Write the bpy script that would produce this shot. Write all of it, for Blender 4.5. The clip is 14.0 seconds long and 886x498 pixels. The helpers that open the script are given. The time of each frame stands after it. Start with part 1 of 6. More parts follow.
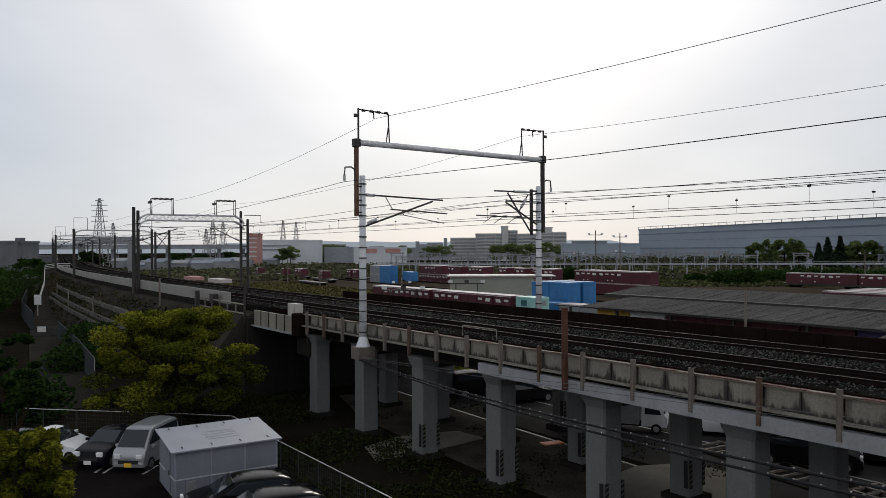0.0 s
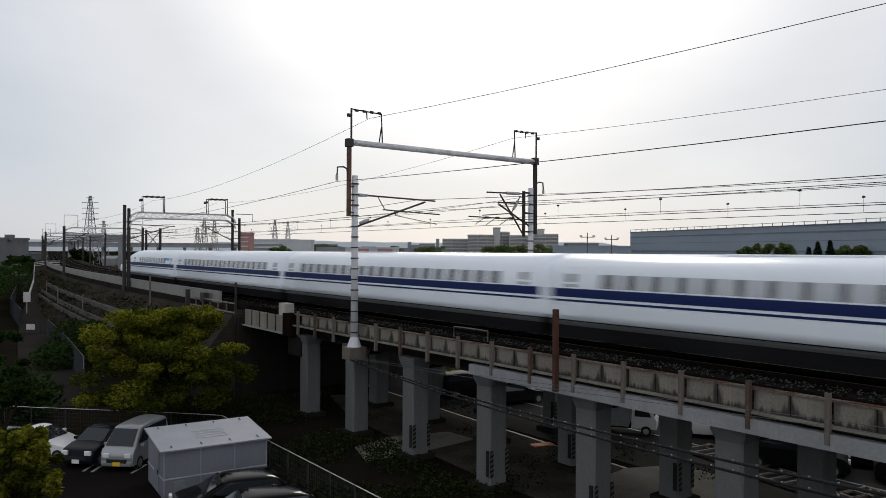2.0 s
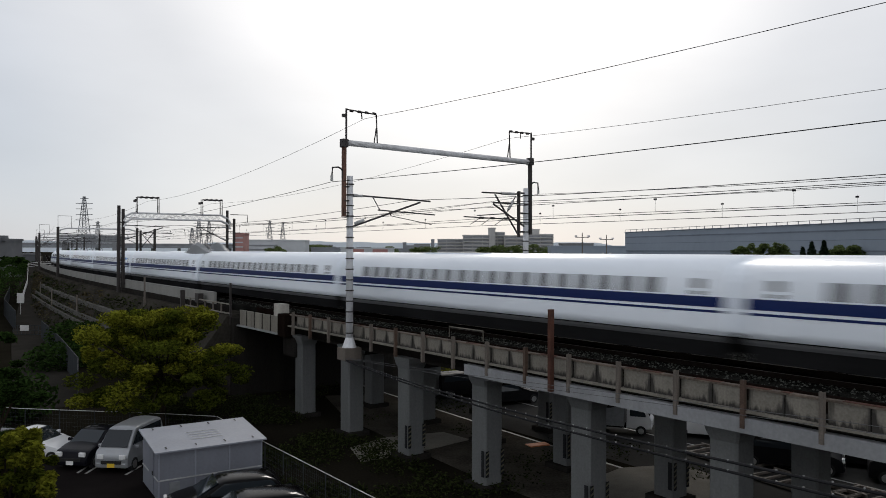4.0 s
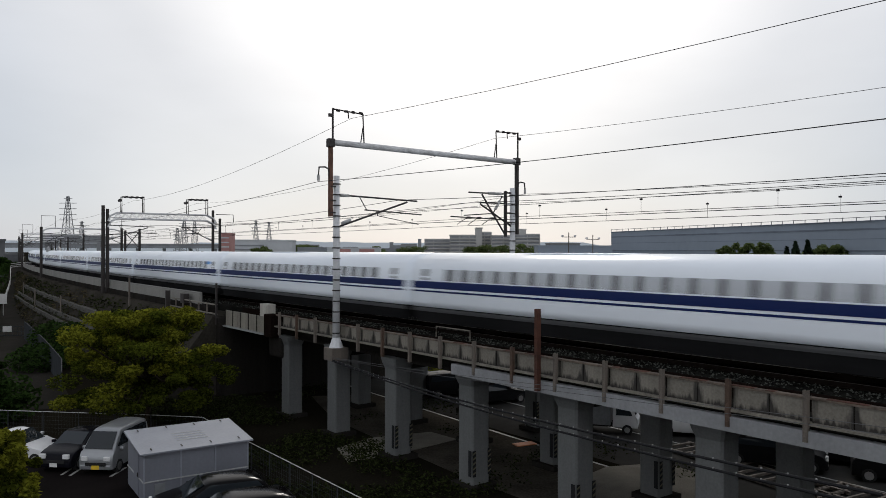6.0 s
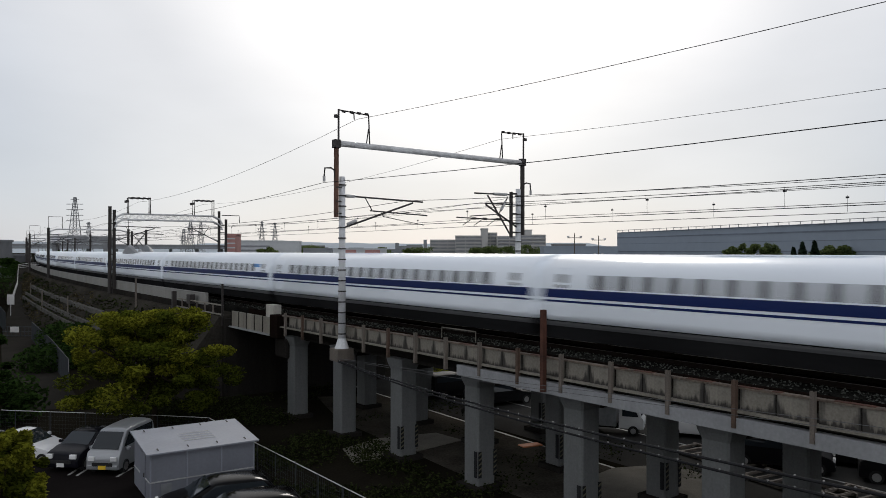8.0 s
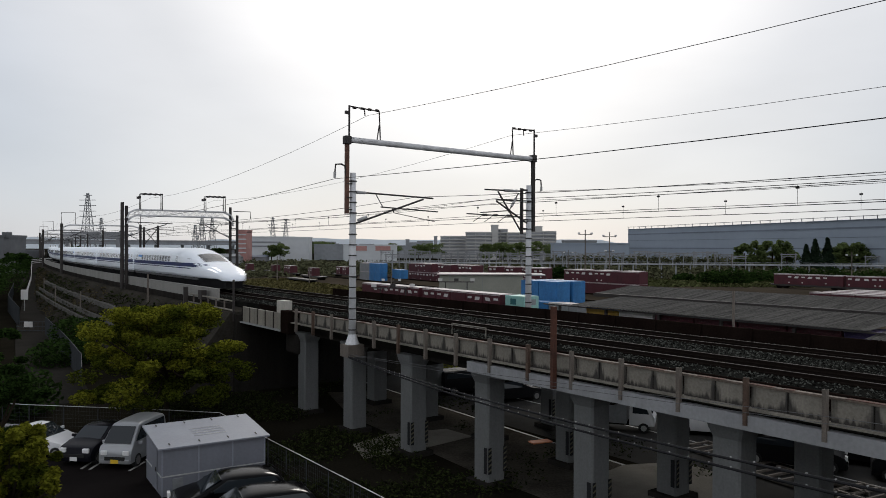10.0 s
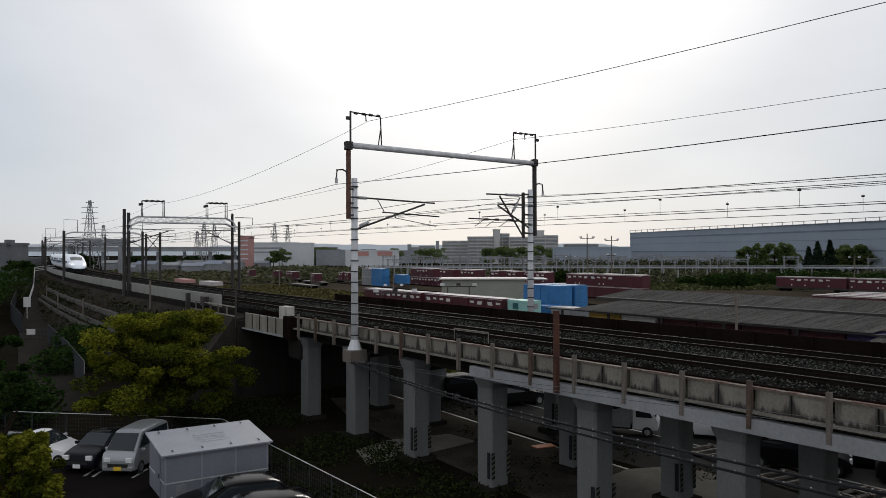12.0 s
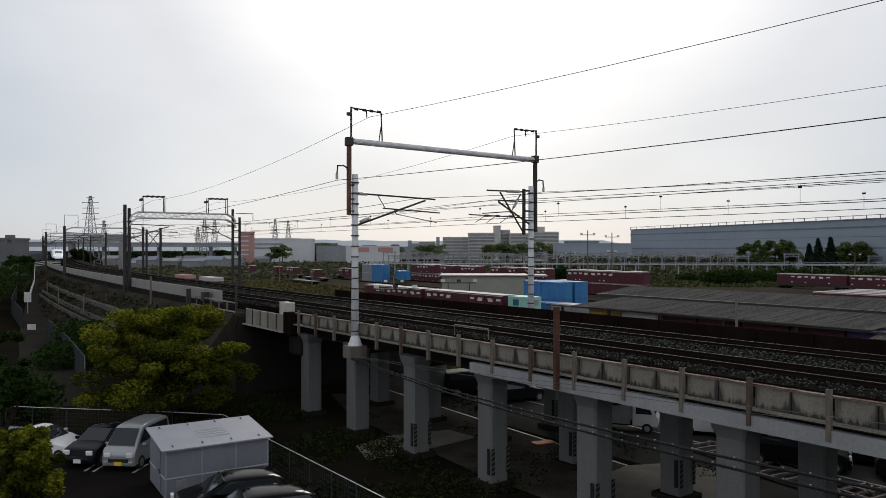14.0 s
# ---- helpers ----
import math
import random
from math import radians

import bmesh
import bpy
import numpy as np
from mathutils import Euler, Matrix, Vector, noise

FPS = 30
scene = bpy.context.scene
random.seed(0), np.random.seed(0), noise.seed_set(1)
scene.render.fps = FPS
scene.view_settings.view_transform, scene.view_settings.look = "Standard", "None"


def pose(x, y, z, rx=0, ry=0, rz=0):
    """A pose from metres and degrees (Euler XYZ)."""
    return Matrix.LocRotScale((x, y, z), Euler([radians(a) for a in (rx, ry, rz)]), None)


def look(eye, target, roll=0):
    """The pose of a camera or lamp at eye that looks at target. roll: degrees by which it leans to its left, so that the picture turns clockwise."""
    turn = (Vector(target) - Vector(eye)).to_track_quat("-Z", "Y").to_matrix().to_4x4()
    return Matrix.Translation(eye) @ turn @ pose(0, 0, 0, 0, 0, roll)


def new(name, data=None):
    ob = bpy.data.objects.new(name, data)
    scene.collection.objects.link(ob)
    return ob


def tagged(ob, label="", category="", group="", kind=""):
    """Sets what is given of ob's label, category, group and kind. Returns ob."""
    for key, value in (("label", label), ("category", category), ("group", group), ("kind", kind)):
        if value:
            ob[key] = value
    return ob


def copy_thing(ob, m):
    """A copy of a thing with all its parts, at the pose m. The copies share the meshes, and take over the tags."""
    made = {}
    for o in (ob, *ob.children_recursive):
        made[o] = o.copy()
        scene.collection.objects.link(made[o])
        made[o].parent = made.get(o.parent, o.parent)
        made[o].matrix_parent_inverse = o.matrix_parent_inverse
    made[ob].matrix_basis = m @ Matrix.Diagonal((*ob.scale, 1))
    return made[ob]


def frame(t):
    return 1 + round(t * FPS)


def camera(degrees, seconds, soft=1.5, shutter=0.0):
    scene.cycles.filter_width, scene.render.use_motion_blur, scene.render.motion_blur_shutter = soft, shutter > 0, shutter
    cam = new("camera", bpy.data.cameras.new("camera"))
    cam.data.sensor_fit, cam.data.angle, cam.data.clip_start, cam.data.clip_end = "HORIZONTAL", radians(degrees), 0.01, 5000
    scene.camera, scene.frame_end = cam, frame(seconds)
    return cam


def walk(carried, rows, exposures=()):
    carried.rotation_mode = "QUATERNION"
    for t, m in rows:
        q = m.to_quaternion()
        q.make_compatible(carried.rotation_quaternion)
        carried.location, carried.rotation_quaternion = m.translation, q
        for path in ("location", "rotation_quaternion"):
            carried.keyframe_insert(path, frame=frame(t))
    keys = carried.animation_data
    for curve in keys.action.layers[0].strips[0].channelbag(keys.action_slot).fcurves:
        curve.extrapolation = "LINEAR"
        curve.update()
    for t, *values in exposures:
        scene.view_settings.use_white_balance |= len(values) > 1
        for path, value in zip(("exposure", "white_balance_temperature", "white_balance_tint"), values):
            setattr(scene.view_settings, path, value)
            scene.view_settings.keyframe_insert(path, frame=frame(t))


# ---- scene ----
CAM_Z = 9.7
cam = camera(61.0, 14.0, soft=0.85, shutter=0.5)
walk(cam, [
    (0.0, pose(0, 0, CAM_Z, 90.063, 0.269, 0.581)),
    (0.5, pose(0, 0, CAM_Z, 89.909, 0.091, 0.557)),
    (1.0, pose(0, 0, CAM_Z, 89.748, -0.224, 0.244)),
    (1.5, pose(0, 0, CAM_Z, 90.001, -0.172, 0.174)),
    (2.0, pose(0, 0, CAM_Z, 90.127, -0.257, -0.028)),
    (2.5, pose(0, 0, CAM_Z, 90.636, 0.058, -0.171)),
    (3.0, pose(0, 0, CAM_Z, 90.129, -0.156, 0.117)),
    (5.5, pose(0, 0, CAM_Z, 90.191, -0.147, -1.396)),
    (6.0, pose(0, 0, CAM_Z, 90.142, -0.116, -1.396)),
    (6.5, pose(0, 0, CAM_Z, 90.470, -0.112, -1.762)),
    (7.0, pose(0, 0, CAM_Z, 90.516, -0.331, -1.814)),
    (7.5, pose(0, 0, CAM_Z, 90.512, -0.115, -1.276)),
    (8.0, pose(0, 0, CAM_Z, 90.202, -0.115, -0.969)),
    (10.5, pose(0, 0, CAM_Z, 89.919, -0.110, -0.004)),
    (11.0, pose(0, 0, CAM_Z, 90.042, 0.096, 0.020)),
    (11.5, pose(0, 0, CAM_Z, 90.124, 0.013, -0.120)),
    (12.0, pose(0, 0, CAM_Z, 90.287, 0.141, -0.034)),
    (12.5, pose(0, 0, CAM_Z, 90.261, 0.129, -0.033)),
    (13.0, pose(0, 0, CAM_Z, 90.107, -0.068, -0.399)),
    (13.5, pose(0, 0, CAM_Z, 90.022, -0.019, -0.173)),
    (14.0, pose(0, 0, CAM_Z, 90.000, 0.000, 0.000)),
])

# ---- world and light: bright overcast, the sun veiled high beyond the tracks ----
SUN_DIR = Vector((0.05, 0.86, 0.50)).normalized()
world = bpy.data.worlds.new("overcast_sky")
scene.world = world
world.use_nodes = True
wn, wl = world.node_tree.nodes, world.node_tree.links
wn.clear()


def wnode(kind, **kw):
    n = wn.new(kind)
    for k, v in kw.items():
        n.inputs[k].default_value = v
    return n


sky = wn.new("ShaderNodeTexSky")
sky.sky_type = 'NISHITA'
sky.sun_disc = False
sky.sun_elevation = math.asin(SUN_DIR.z)
sky.sun_rotation = math.atan2(SUN_DIR.x, SUN_DIR.y)
coord = wn.new("ShaderNodeTexCoord")
dot = wn.new("ShaderNodeVectorMath")
dot.operation = 'DOT_PRODUCT'
dot.inputs[1].default_value = SUN_DIR
wl.new(coord.outputs["Generated"], dot.inputs[0])
glow = wn.new("ShaderNodeValToRGB")
glow.color_ramp.interpolation = 'EASE'
el = glow.color_ramp.elements
el[0].position, el[0].color = 0.0, (0.80, 0.82, 0.86, 1)
el[1].position, el[1].color = 1.0, (1.25, 1.22, 1.2, 1)
e = el.new(0.45)
e.color = (0.36, 0.37, 0.39, 1)
e = el.new(0.76)
e.color = (0.55, 0.585, 0.645, 1)
e = el.new(0.89)
e.color = (0.74, 0.745, 0.765, 1)
e = el.new(0.955)
e.color = (1.02, 1.0, 0.99, 1)
wl.new(dot.outputs["Value"], glow.inputs[0])
stretch = wn.new("ShaderNodeMapping")
stretch.inputs["Scale"].default_value = (2.2, 2.2, 7.0)
wl.new(coord.outputs["Generated"], stretch.inputs["Vector"])
cloud = wnode("ShaderNodeTexNoise", Scale=1.3, Detail=5.0, Roughness=0.5)
wl.new(stretch.outputs[0], cloud.inputs["Vector"])
cramp = wn.new("ShaderNodeMapRange")
cramp.inputs["From Min"].default_value, cramp.inputs["From Max"].default_value = 0.3, 0.7
cramp.inputs["To Min"].default_value, cramp.inputs["To Max"].default_value = 0.94, 1.06
wl.new(cloud.outputs["Fac"], cramp.inputs["Value"])
shade = wn.new("ShaderNodeVectorMath")
shade.operation = 'SCALE'
wl.new(glow.outputs["Color"], shade.inputs[0])
wl.new(cramp.outputs[0], shade.inputs["Scale"])
bg_sky = wnode("ShaderNodeBackground", Strength=0.012)
wl.new(sky.outputs[0], bg_sky.inputs["Color"])
bg_cloud = wnode("ShaderNodeBackground", Strength=0.92)
wl.new(shade.outputs[0], bg_cloud.inputs["Color"])
both = wn.new("ShaderNodeAddShader")
wl.new(bg_sky.outputs[0], both.inputs[0])
wl.new(bg_cloud.outputs[0], both.inputs[1])
wout = wn.new("ShaderNodeOutputWorld")
wl.new(both.outputs[0], wout.inputs["Surface"])

sun = new("sun", bpy.data.lights.new("sun", 'SUN'))
sun.data.energy, sun.data.angle, sun.data.color = 0.8, radians(14), (1.0, 0.95, 0.88)
sun.matrix_world = look((0, 0, 60), Vector((0, 0, 60)) - SUN_DIR)

# ---- materials ----


def mat(name, base, rough=0.7, metal=0.0, dark=0.75, light=1.15, grain=18.0, patch=0.9, bump=0.25, dist=0.01, streak=False, island=0.0, spec=0.4, through_light=0.0, run=None):
    m = bpy.data.materials.new(name)
    m.use_nodes = True
    n, l = m.node_tree.nodes, m.node_tree.links
    b = n["Principled BSDF"]
    b.inputs["Roughness"].default_value, b.inputs["Metallic"].default_value = rough, metal
    b.inputs["Specular IOR Level"].default_value = spec
    tc = n.new("ShaderNodeTexCoord")
    src = tc.outputs["Object"]
    if streak:
        mp = n.new("ShaderNodeMapping")
        mp.inputs["Scale"].default_value = (1.0, 1.0, 0.12)
        l.new(src, mp.inputs["Vector"])
        src = mp.outputs[0]
    if run is not None:
        mp = n.new("ShaderNodeMapping")
        mp.vector_type = 'TEXTURE'
        mp.inputs["Rotation"].default_value = (0, 0, run)
        mp.inputs["Scale"].default_value = (5.0, 0.22, 1.0)
        l.new(src, mp.inputs["Vector"])
        src = mp.outputs[0]
    fine = n.new("ShaderNodeTexNoise")
    fine.inputs["Scale"].default_value, fine.inputs["Detail"].default_value = grain, 4.0
    wide = n.new("ShaderNodeTexNoise")
    wide.inputs["Scale"].default_value, wide.inputs["Detail"].default_value = patch, 5.0
    wide.inputs["Roughness"].default_value = 0.62
    l.new(tc.outputs["Object"], fine.inputs["Vector"])
    l.new(src, wide.inputs["Vector"])
    add = n.new("ShaderNodeMath")
    add.operation = 'MULTIPLY_ADD'
    add.inputs[1].default_value = 0.4
    l.new(fine.outputs["Fac"], add.inputs[0])
    half = n.new("ShaderNodeMath")
    half.operation = 'MULTIPLY'
    half.inputs[1].default_value = 0.6
    l.new(wide.outputs["Fac"], half.inputs[0])
    l.new(half.outputs[0], add.inputs[2])
    last = add.outputs[0]
    if island:
        geo = n.new("ShaderNodeNewGeometry")
        isl = n.new("ShaderNodeMath")
        isl.operation = 'MULTIPLY_ADD'
        isl.inputs[1].default_value = island
        l.new(geo.outputs["Random Per Island"], isl.inputs[0])
        l.new(last, isl.inputs[2])
        sub = n.new("ShaderNodeMath")
        sub.operation = 'SUBTRACT'
        sub.inputs[1].default_value = island / 2
        l.new(isl.outputs[0], sub.inputs[0])
        last = sub.outputs[0]
    ramp = n.new("ShaderNodeValToRGB")
    e0, e1 = ramp.color_ramp.elements
    e0.position, e1.position = 0.32, 0.68
    e0.color = (*[c * dark for c in base], 1)
    e1.color = (*[min(1, c * light) for c in base], 1)
    l.new(last, ramp.inputs[0])
    l.new(ramp.outputs[0], b.inputs["Base Color"])
    if through_light:
        tl = n.new("ShaderNodeBsdfTranslucent")
        l.new(ramp.outputs[0], tl.inputs["Color"])
        mx = n.new("ShaderNodeMixShader")
        mx.inputs[0].default_value = through_light
        l.new(b.outputs[0], mx.inputs[1])
        l.new(tl.outputs[0], mx.inputs[2])
        l.new(mx.outputs[0], n["Material Output"].inputs["Surface"])
    if bump:
        bp = n.new("ShaderNodeBump")
        bp.inputs["Strength"].default_value, bp.inputs["Distance"].default_value = bump, dist
        l.new(fine.outputs["Fac"], bp.inputs["Height"])
        l.new(bp.outputs[0], b.inputs["Normal"])
    return m


def glass(name, tint=(0.02, 0.025, 0.03), rough=0.05):
    m = bpy.data.materials.new(name)
    m.use_nodes = True
    b = m.node_tree.nodes["Principled BSDF"]
    b.inputs["Base Color"].default_value = (*tint, 1)
    b.inputs["Roughness"].default_value = rough
    b.inputs["Specular IOR Level"].default_value = 0.35
    return m


def glowing(name, colour, strength):
    m = bpy.data.materials.new(name)
    m.use_nodes = True
    b = m.node_tree.nodes["Principled BSDF"]
    b.inputs["Base Color"].default_value = (*colour, 1)
    b.inputs["Emission Color"].default_value = (*colour, 1)
    b.inputs["Emission Strength"].default_value = strength
    return m


M = {}
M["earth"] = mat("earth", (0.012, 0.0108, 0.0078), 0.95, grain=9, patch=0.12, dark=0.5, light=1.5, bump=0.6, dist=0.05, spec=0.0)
M["asphalt"] = mat("asphalt", (0.042, 0.041, 0.039), 0.85, grain=40, patch=0.3, dark=0.7, light=1.35, spec=0.0)
M["pale_dirt"] = mat("trodden_dirt", (0.062, 0.056, 0.047), 0.95, grain=9, patch=0.35, dark=0.35, light=1.5, bump=0.4, dist=0.03, spec=0.0)
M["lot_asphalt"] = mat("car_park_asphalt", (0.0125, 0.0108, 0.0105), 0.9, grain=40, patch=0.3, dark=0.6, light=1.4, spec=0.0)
M["far_grass"] = mat("far_grass", (0.065, 0.072, 0.03), 0.9, grain=1, patch=0.1, dark=0.6, light=1.4, bump=0, island=0.7, spec=0.0)
M["old_concrete_floor"] = mat("old_concrete_floor", (0.2, 0.188, 0.165), 0.9, grain=25, patch=0.5, dark=0.6, light=1.25, spec=0.0)
M["path_concrete"] = mat("path_concrete", (0.028, 0.026, 0.023), 0.9, grain=20, patch=0.25, dark=0.7, light=1.25, spec=0.0)
M["pier"] = mat("pier_concrete", (0.132, 0.136, 0.136), 0.85, grain=14, patch=0.7, dark=0.72, light=1.15, streak=True)
# far darker than the piers: shade under deck and ledge is put into this colour
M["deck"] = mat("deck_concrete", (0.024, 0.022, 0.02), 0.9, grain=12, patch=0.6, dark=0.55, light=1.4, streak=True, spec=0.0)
M["panel"] = mat("parapet_panel", (0.22, 0.203, 0.17), 0.85, grain=16, patch=1.1, dark=0.5, light=1.25, streak=True)


def stained_panel(name):
    """The panel's own space: y along the wall from its joint, z up from its foot."""
    m = mat(name, (0.215, 0.198, 0.168), 0.85, grain=16, patch=1.1, dark=0.55, light=1.2, streak=True)
    n, l = m.node_tree.nodes, m.node_tree.links
    b = n["Principled BSDF"]
    clean = b.inputs["Base Color"].links[0].from_socket
    tc = n.new("ShaderNodeTexCoord")
    info = n.new("ShaderNodeObjectInfo")
    sep = n.new("ShaderNodeSeparateXYZ")
    l.new(tc.outputs["Object"], sep.inputs[0])

    def calc(op, a, c, third=None):
        k = n.new("ShaderNodeMath")
        k.operation = op
        for q, v in enumerate((a, c, third)):
            if v is None:
                continue
            if isinstance(v, (int, float)):
                k.inputs[q].default_value = v
            else:
                l.new(v, k.inputs[q])
        return k.outputs[0]

    shift = n.new("ShaderNodeVectorMath")
    shift.operation = 'ADD'
    l.new(tc.outputs["Object"], shift.inputs[0])
    far = calc('MULTIPLY', info.outputs["Random"], 90.0)
    l.new(far, shift.inputs[1])
    squash = n.new("ShaderNodeMapping")
    squash.inputs["Scale"].default_value = (1.0, 9.0, 1.2)
    l.new(shift.outputs[0], squash.inputs["Vector"])
    runs = n.new("ShaderNodeTexNoise")
    runs.inputs["Scale"].default_value, runs.inputs["Detail"].default_value = 1.0, 4.0
    l.new(squash.outputs[0], runs.inputs["Vector"])
    along = calc('ABSOLUTE', sep.outputs["Y"], 0.0)
    size = calc('MULTIPLY_ADD', info.outputs["Random"], 0.30, 0.20)
    reach = calc('MULTIPLY_ADD', calc('SUBTRACT', 0.62, sep.outputs["Z"]), size, 0.09)
    wob = calc('MULTIPLY_ADD', runs.outputs["Fac"], 0.46, -0.23)
    wedge = calc('MULTIPLY', calc('ADD', calc('SUBTRACT', reach, along), wob), 7.0)
    foot = calc('MULTIPLY', calc('SUBTRACT', calc('ADD', wob, 0.17), sep.outputs["Z"]), 8.0)
    corner = calc('MULTIPLY', calc('SUBTRACT', calc('ADD', along, wob), 0.90), 5.0)
    top = n.new("ShaderNodeMath")
    top.operation, top.use_clamp = 'MAXIMUM', True
    l.new(calc('MAXIMUM', wedge, foot), top.inputs[0])
    l.new(corner, top.inputs[1])
    mix = n.new("ShaderNodeMix")
    mix.data_type = 'RGBA'
    l.new(calc('MULTIPLY', top.outputs[0], 0.93), mix.inputs[0])
    l.new(clean, mix.inputs[6])
    mix.inputs[7].default_value = (0.022, 0.020, 0.018, 1)
    l.new(mix.outputs[2], b.inputs["Base Color"])
    return m


M["stained_panel"] = stained_panel("stained_parapet_panel")
M["beam_paint"] = mat("pale_beam_paint", (0.27, 0.275, 0.285), 0.6, grain=10, patch=1.2, dark=0.75, light=1.12, streak=True)
M["rust"] = mat("rusty_steel", (0.068, 0.026, 0.016), 0.85, grain=22, patch=2.2, dark=0.45, light=1.6, bump=0.4)
M["coping"] = mat("coping_rail", (0.105, 0.082, 0.066), 0.8, grain=9, patch=1.5, dark=0.4, light=2.0, bump=0.3)
M["brown_steel"] = mat("brown_steel", (0.115, 0.058, 0.04), 0.8, grain=16, patch=1.4, dark=0.45, light=1.6)
M["scrub"] = mat("scrub_leaf", (0.08, 0.083, 0.048), 0.85, grain=1, patch=0.15, dark=0.5, light=1.5, bump=0, island=0.9, spec=0.0, through_light=0.3)
M["slope_earth"] = mat("slope_earth", (0.036, 0.033, 0.028), 0.95, grain=7, patch=0.25, dark=0.5, light=1.5, bump=0.5, dist=0.05, spec=0.0)
M["yellow_grass"] = mat("yellow_grass", (0.095, 0.085, 0.035), 0.9, grain=6, patch=0.2, dark=0.5, light=1.4, bump=0, island=0.9, spec=0.0)
M["clip"] = mat("cable_clip", (0.22, 0.22, 0.22), 0.5, bump=0)
M["post"] = mat("weathered_post", (0.135, 0.115, 0.098), 0.8, grain=22, patch=2.0, dark=0.55, light=1.3, streak=True)
M["post_rust"] = mat("rusting_post", (0.085, 0.054, 0.039), 0.8, grain=22, patch=2.0, dark=0.5, light=1.4)
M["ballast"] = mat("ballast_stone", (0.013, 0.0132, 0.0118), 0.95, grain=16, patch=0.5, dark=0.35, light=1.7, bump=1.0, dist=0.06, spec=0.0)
M["ballast_stone"] = mat("ballast_pebble", (0.014, 0.0145, 0.013), 0.9, grain=20, patch=3, dark=0.3, light=5.5, island=0.75, spec=0.0)
M["rail"] = mat("rail_steel", (0.012, 0.009, 0.0075), 0.9, grain=20, patch=1.5, spec=0.02)
M["rail_top"] = mat("rail_head", (0.075, 0.066, 0.060), 0.6, 0.3, grain=30, patch=2, dark=0.85, light=1.1, bump=0.05, spec=0.1)
M["wall_concrete"] = mat("trackside_wall", (0.235, 0.23, 0.215), 0.85, grain=10, patch=0.5, dark=0.7, light=1.15, streak=True)
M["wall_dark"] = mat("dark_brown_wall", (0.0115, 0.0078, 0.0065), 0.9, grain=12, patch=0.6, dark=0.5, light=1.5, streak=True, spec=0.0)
M["mast_pale"] = mat("pale_mast_concrete", (0.62, 0.63, 0.65), 0.7, grain=16, patch=1.3, dark=0.75, light=1.12)
M["mast_dark"] = mat("dark_mast", (0.032, 0.027, 0.025), 0.7, grain=16, patch=1.3)
M["galv"] = mat("galvanised_steel", (0.62, 0.62, 0.63), 0.6, 0.0, grain=30, patch=2.5, dark=0.65, light=1.25)
M["steel_dark"] = mat("dark_steel", (0.05, 0.045, 0.045), 0.6, 0.4, grain=30, patch=2.5)
M["wire"] = mat("wire", (0.02, 0.02, 0.022), 0.9, 0.0, grain=30, patch=2.5, bump=0, spec=0.1)
M["wire_pale"] = mat("pale_wire", (0.10, 0.10, 0.105), 0.8, 0.0, grain=30, patch=2.5, bump=0)
M["porcelain"] = mat("porcelain", (0.45, 0.45, 0.45), 0.3, grain=30, patch=2.5, bump=0)
M["white_car"] = mat("train_white", (0.86, 0.91, 0.98), 0.28, grain=3, patch=0.35, dark=0.95, light=1.03, bump=0, spec=0.5)
M["train_blue"] = mat("train_blue", (0.004, 0.016, 0.095), 0.45, grain=3, patch=0.35, dark=0.9, light=1.08, bump=0, spec=0.2)
# pale skirt kept near-black, the shade below the body painted into it
M["train_skirt_shaded"] = mat("train_skirt_shaded", (0.018, 0.018, 0.019), 0.7, grain=6, patch=0.6, dark=0.6, light=1.3, spec=0.0)
M["train_under"] = mat("train_underframe", (0.012, 0.012, 0.012), 0.8, grain=6, patch=1.0, spec=0.0)
M["train_grey"] = mat("train_grey", (0.24, 0.25, 0.26), 0.5, grain=6, patch=0.6, dark=0.85, light=1.1)
M["train_glass"] = glass("train_glass", (0.13, 0.135, 0.145), 0.12)
M["glass"] = glass("glass")
M["headlight"] = glowing("headlight_glass", (1.0, 0.96, 0.9), 5.0)
M["shed_wall"] = mat("shed_wall", (0.185, 0.193, 0.225), 0.55, grain=8, patch=0.8, dark=0.85, light=1.06, streak=True)
M["shed_roof"] = mat("shed_roof", (0.26, 0.275, 0.315), 0.45, grain=10, patch=0.7, dark=0.85, light=1.06)
M["steel_trim"] = mat("steel_trim", (0.5, 0.5, 0.5), 0.5, 0.3)
M["car_white"] = mat("car_white", (0.62, 0.62, 0.63), 0.25, grain=3, patch=0.6, dark=0.95, light=1.03, bump=0, spec=0.6)
M["car_silver"] = mat("car_silver", (0.3, 0.31, 0.325), 0.3, 0.4, grain=3, patch=0.6, dark=0.95, light=1.03, bump=0, spec=0.6)
M["car_black"] = mat("car_black", (0.003, 0.003, 0.0035), 0.12, grain=3, patch=0.6, dark=0.9, light=1.1, bump=0, spec=0.08)
M["car_dull"] = mat("dull_dark_car", (0.006, 0.006, 0.007), 0.55, grain=3, patch=0.6, bump=0, spec=0.06)
M["car_navy"] = mat("car_navy", (0.006, 0.006, 0.009), 0.2, grain=3, patch=0.6, dark=0.9, light=1.1, bump=0, spec=0.08)
M["tyre"] = mat("tyre", (0.015, 0.015, 0.015), 0.9)
M["alloy"] = mat("alloy", (0.4, 0.4, 0.4), 0.35, 0.8)
M["plate_yellow"] = mat("plate_yellow", (0.75, 0.5, 0.03), 0.5, grain=40, dark=0.95, light=1.03)
M["plate_white"] = mat("plate_white", (0.7, 0.7, 0.68), 0.5, grain=40, dark=0.95, light=1.03)
M["lamp_glass"] = mat("lamp_glass", (0.7, 0.7, 0.7), 0.15, grain=20, dark=0.9)
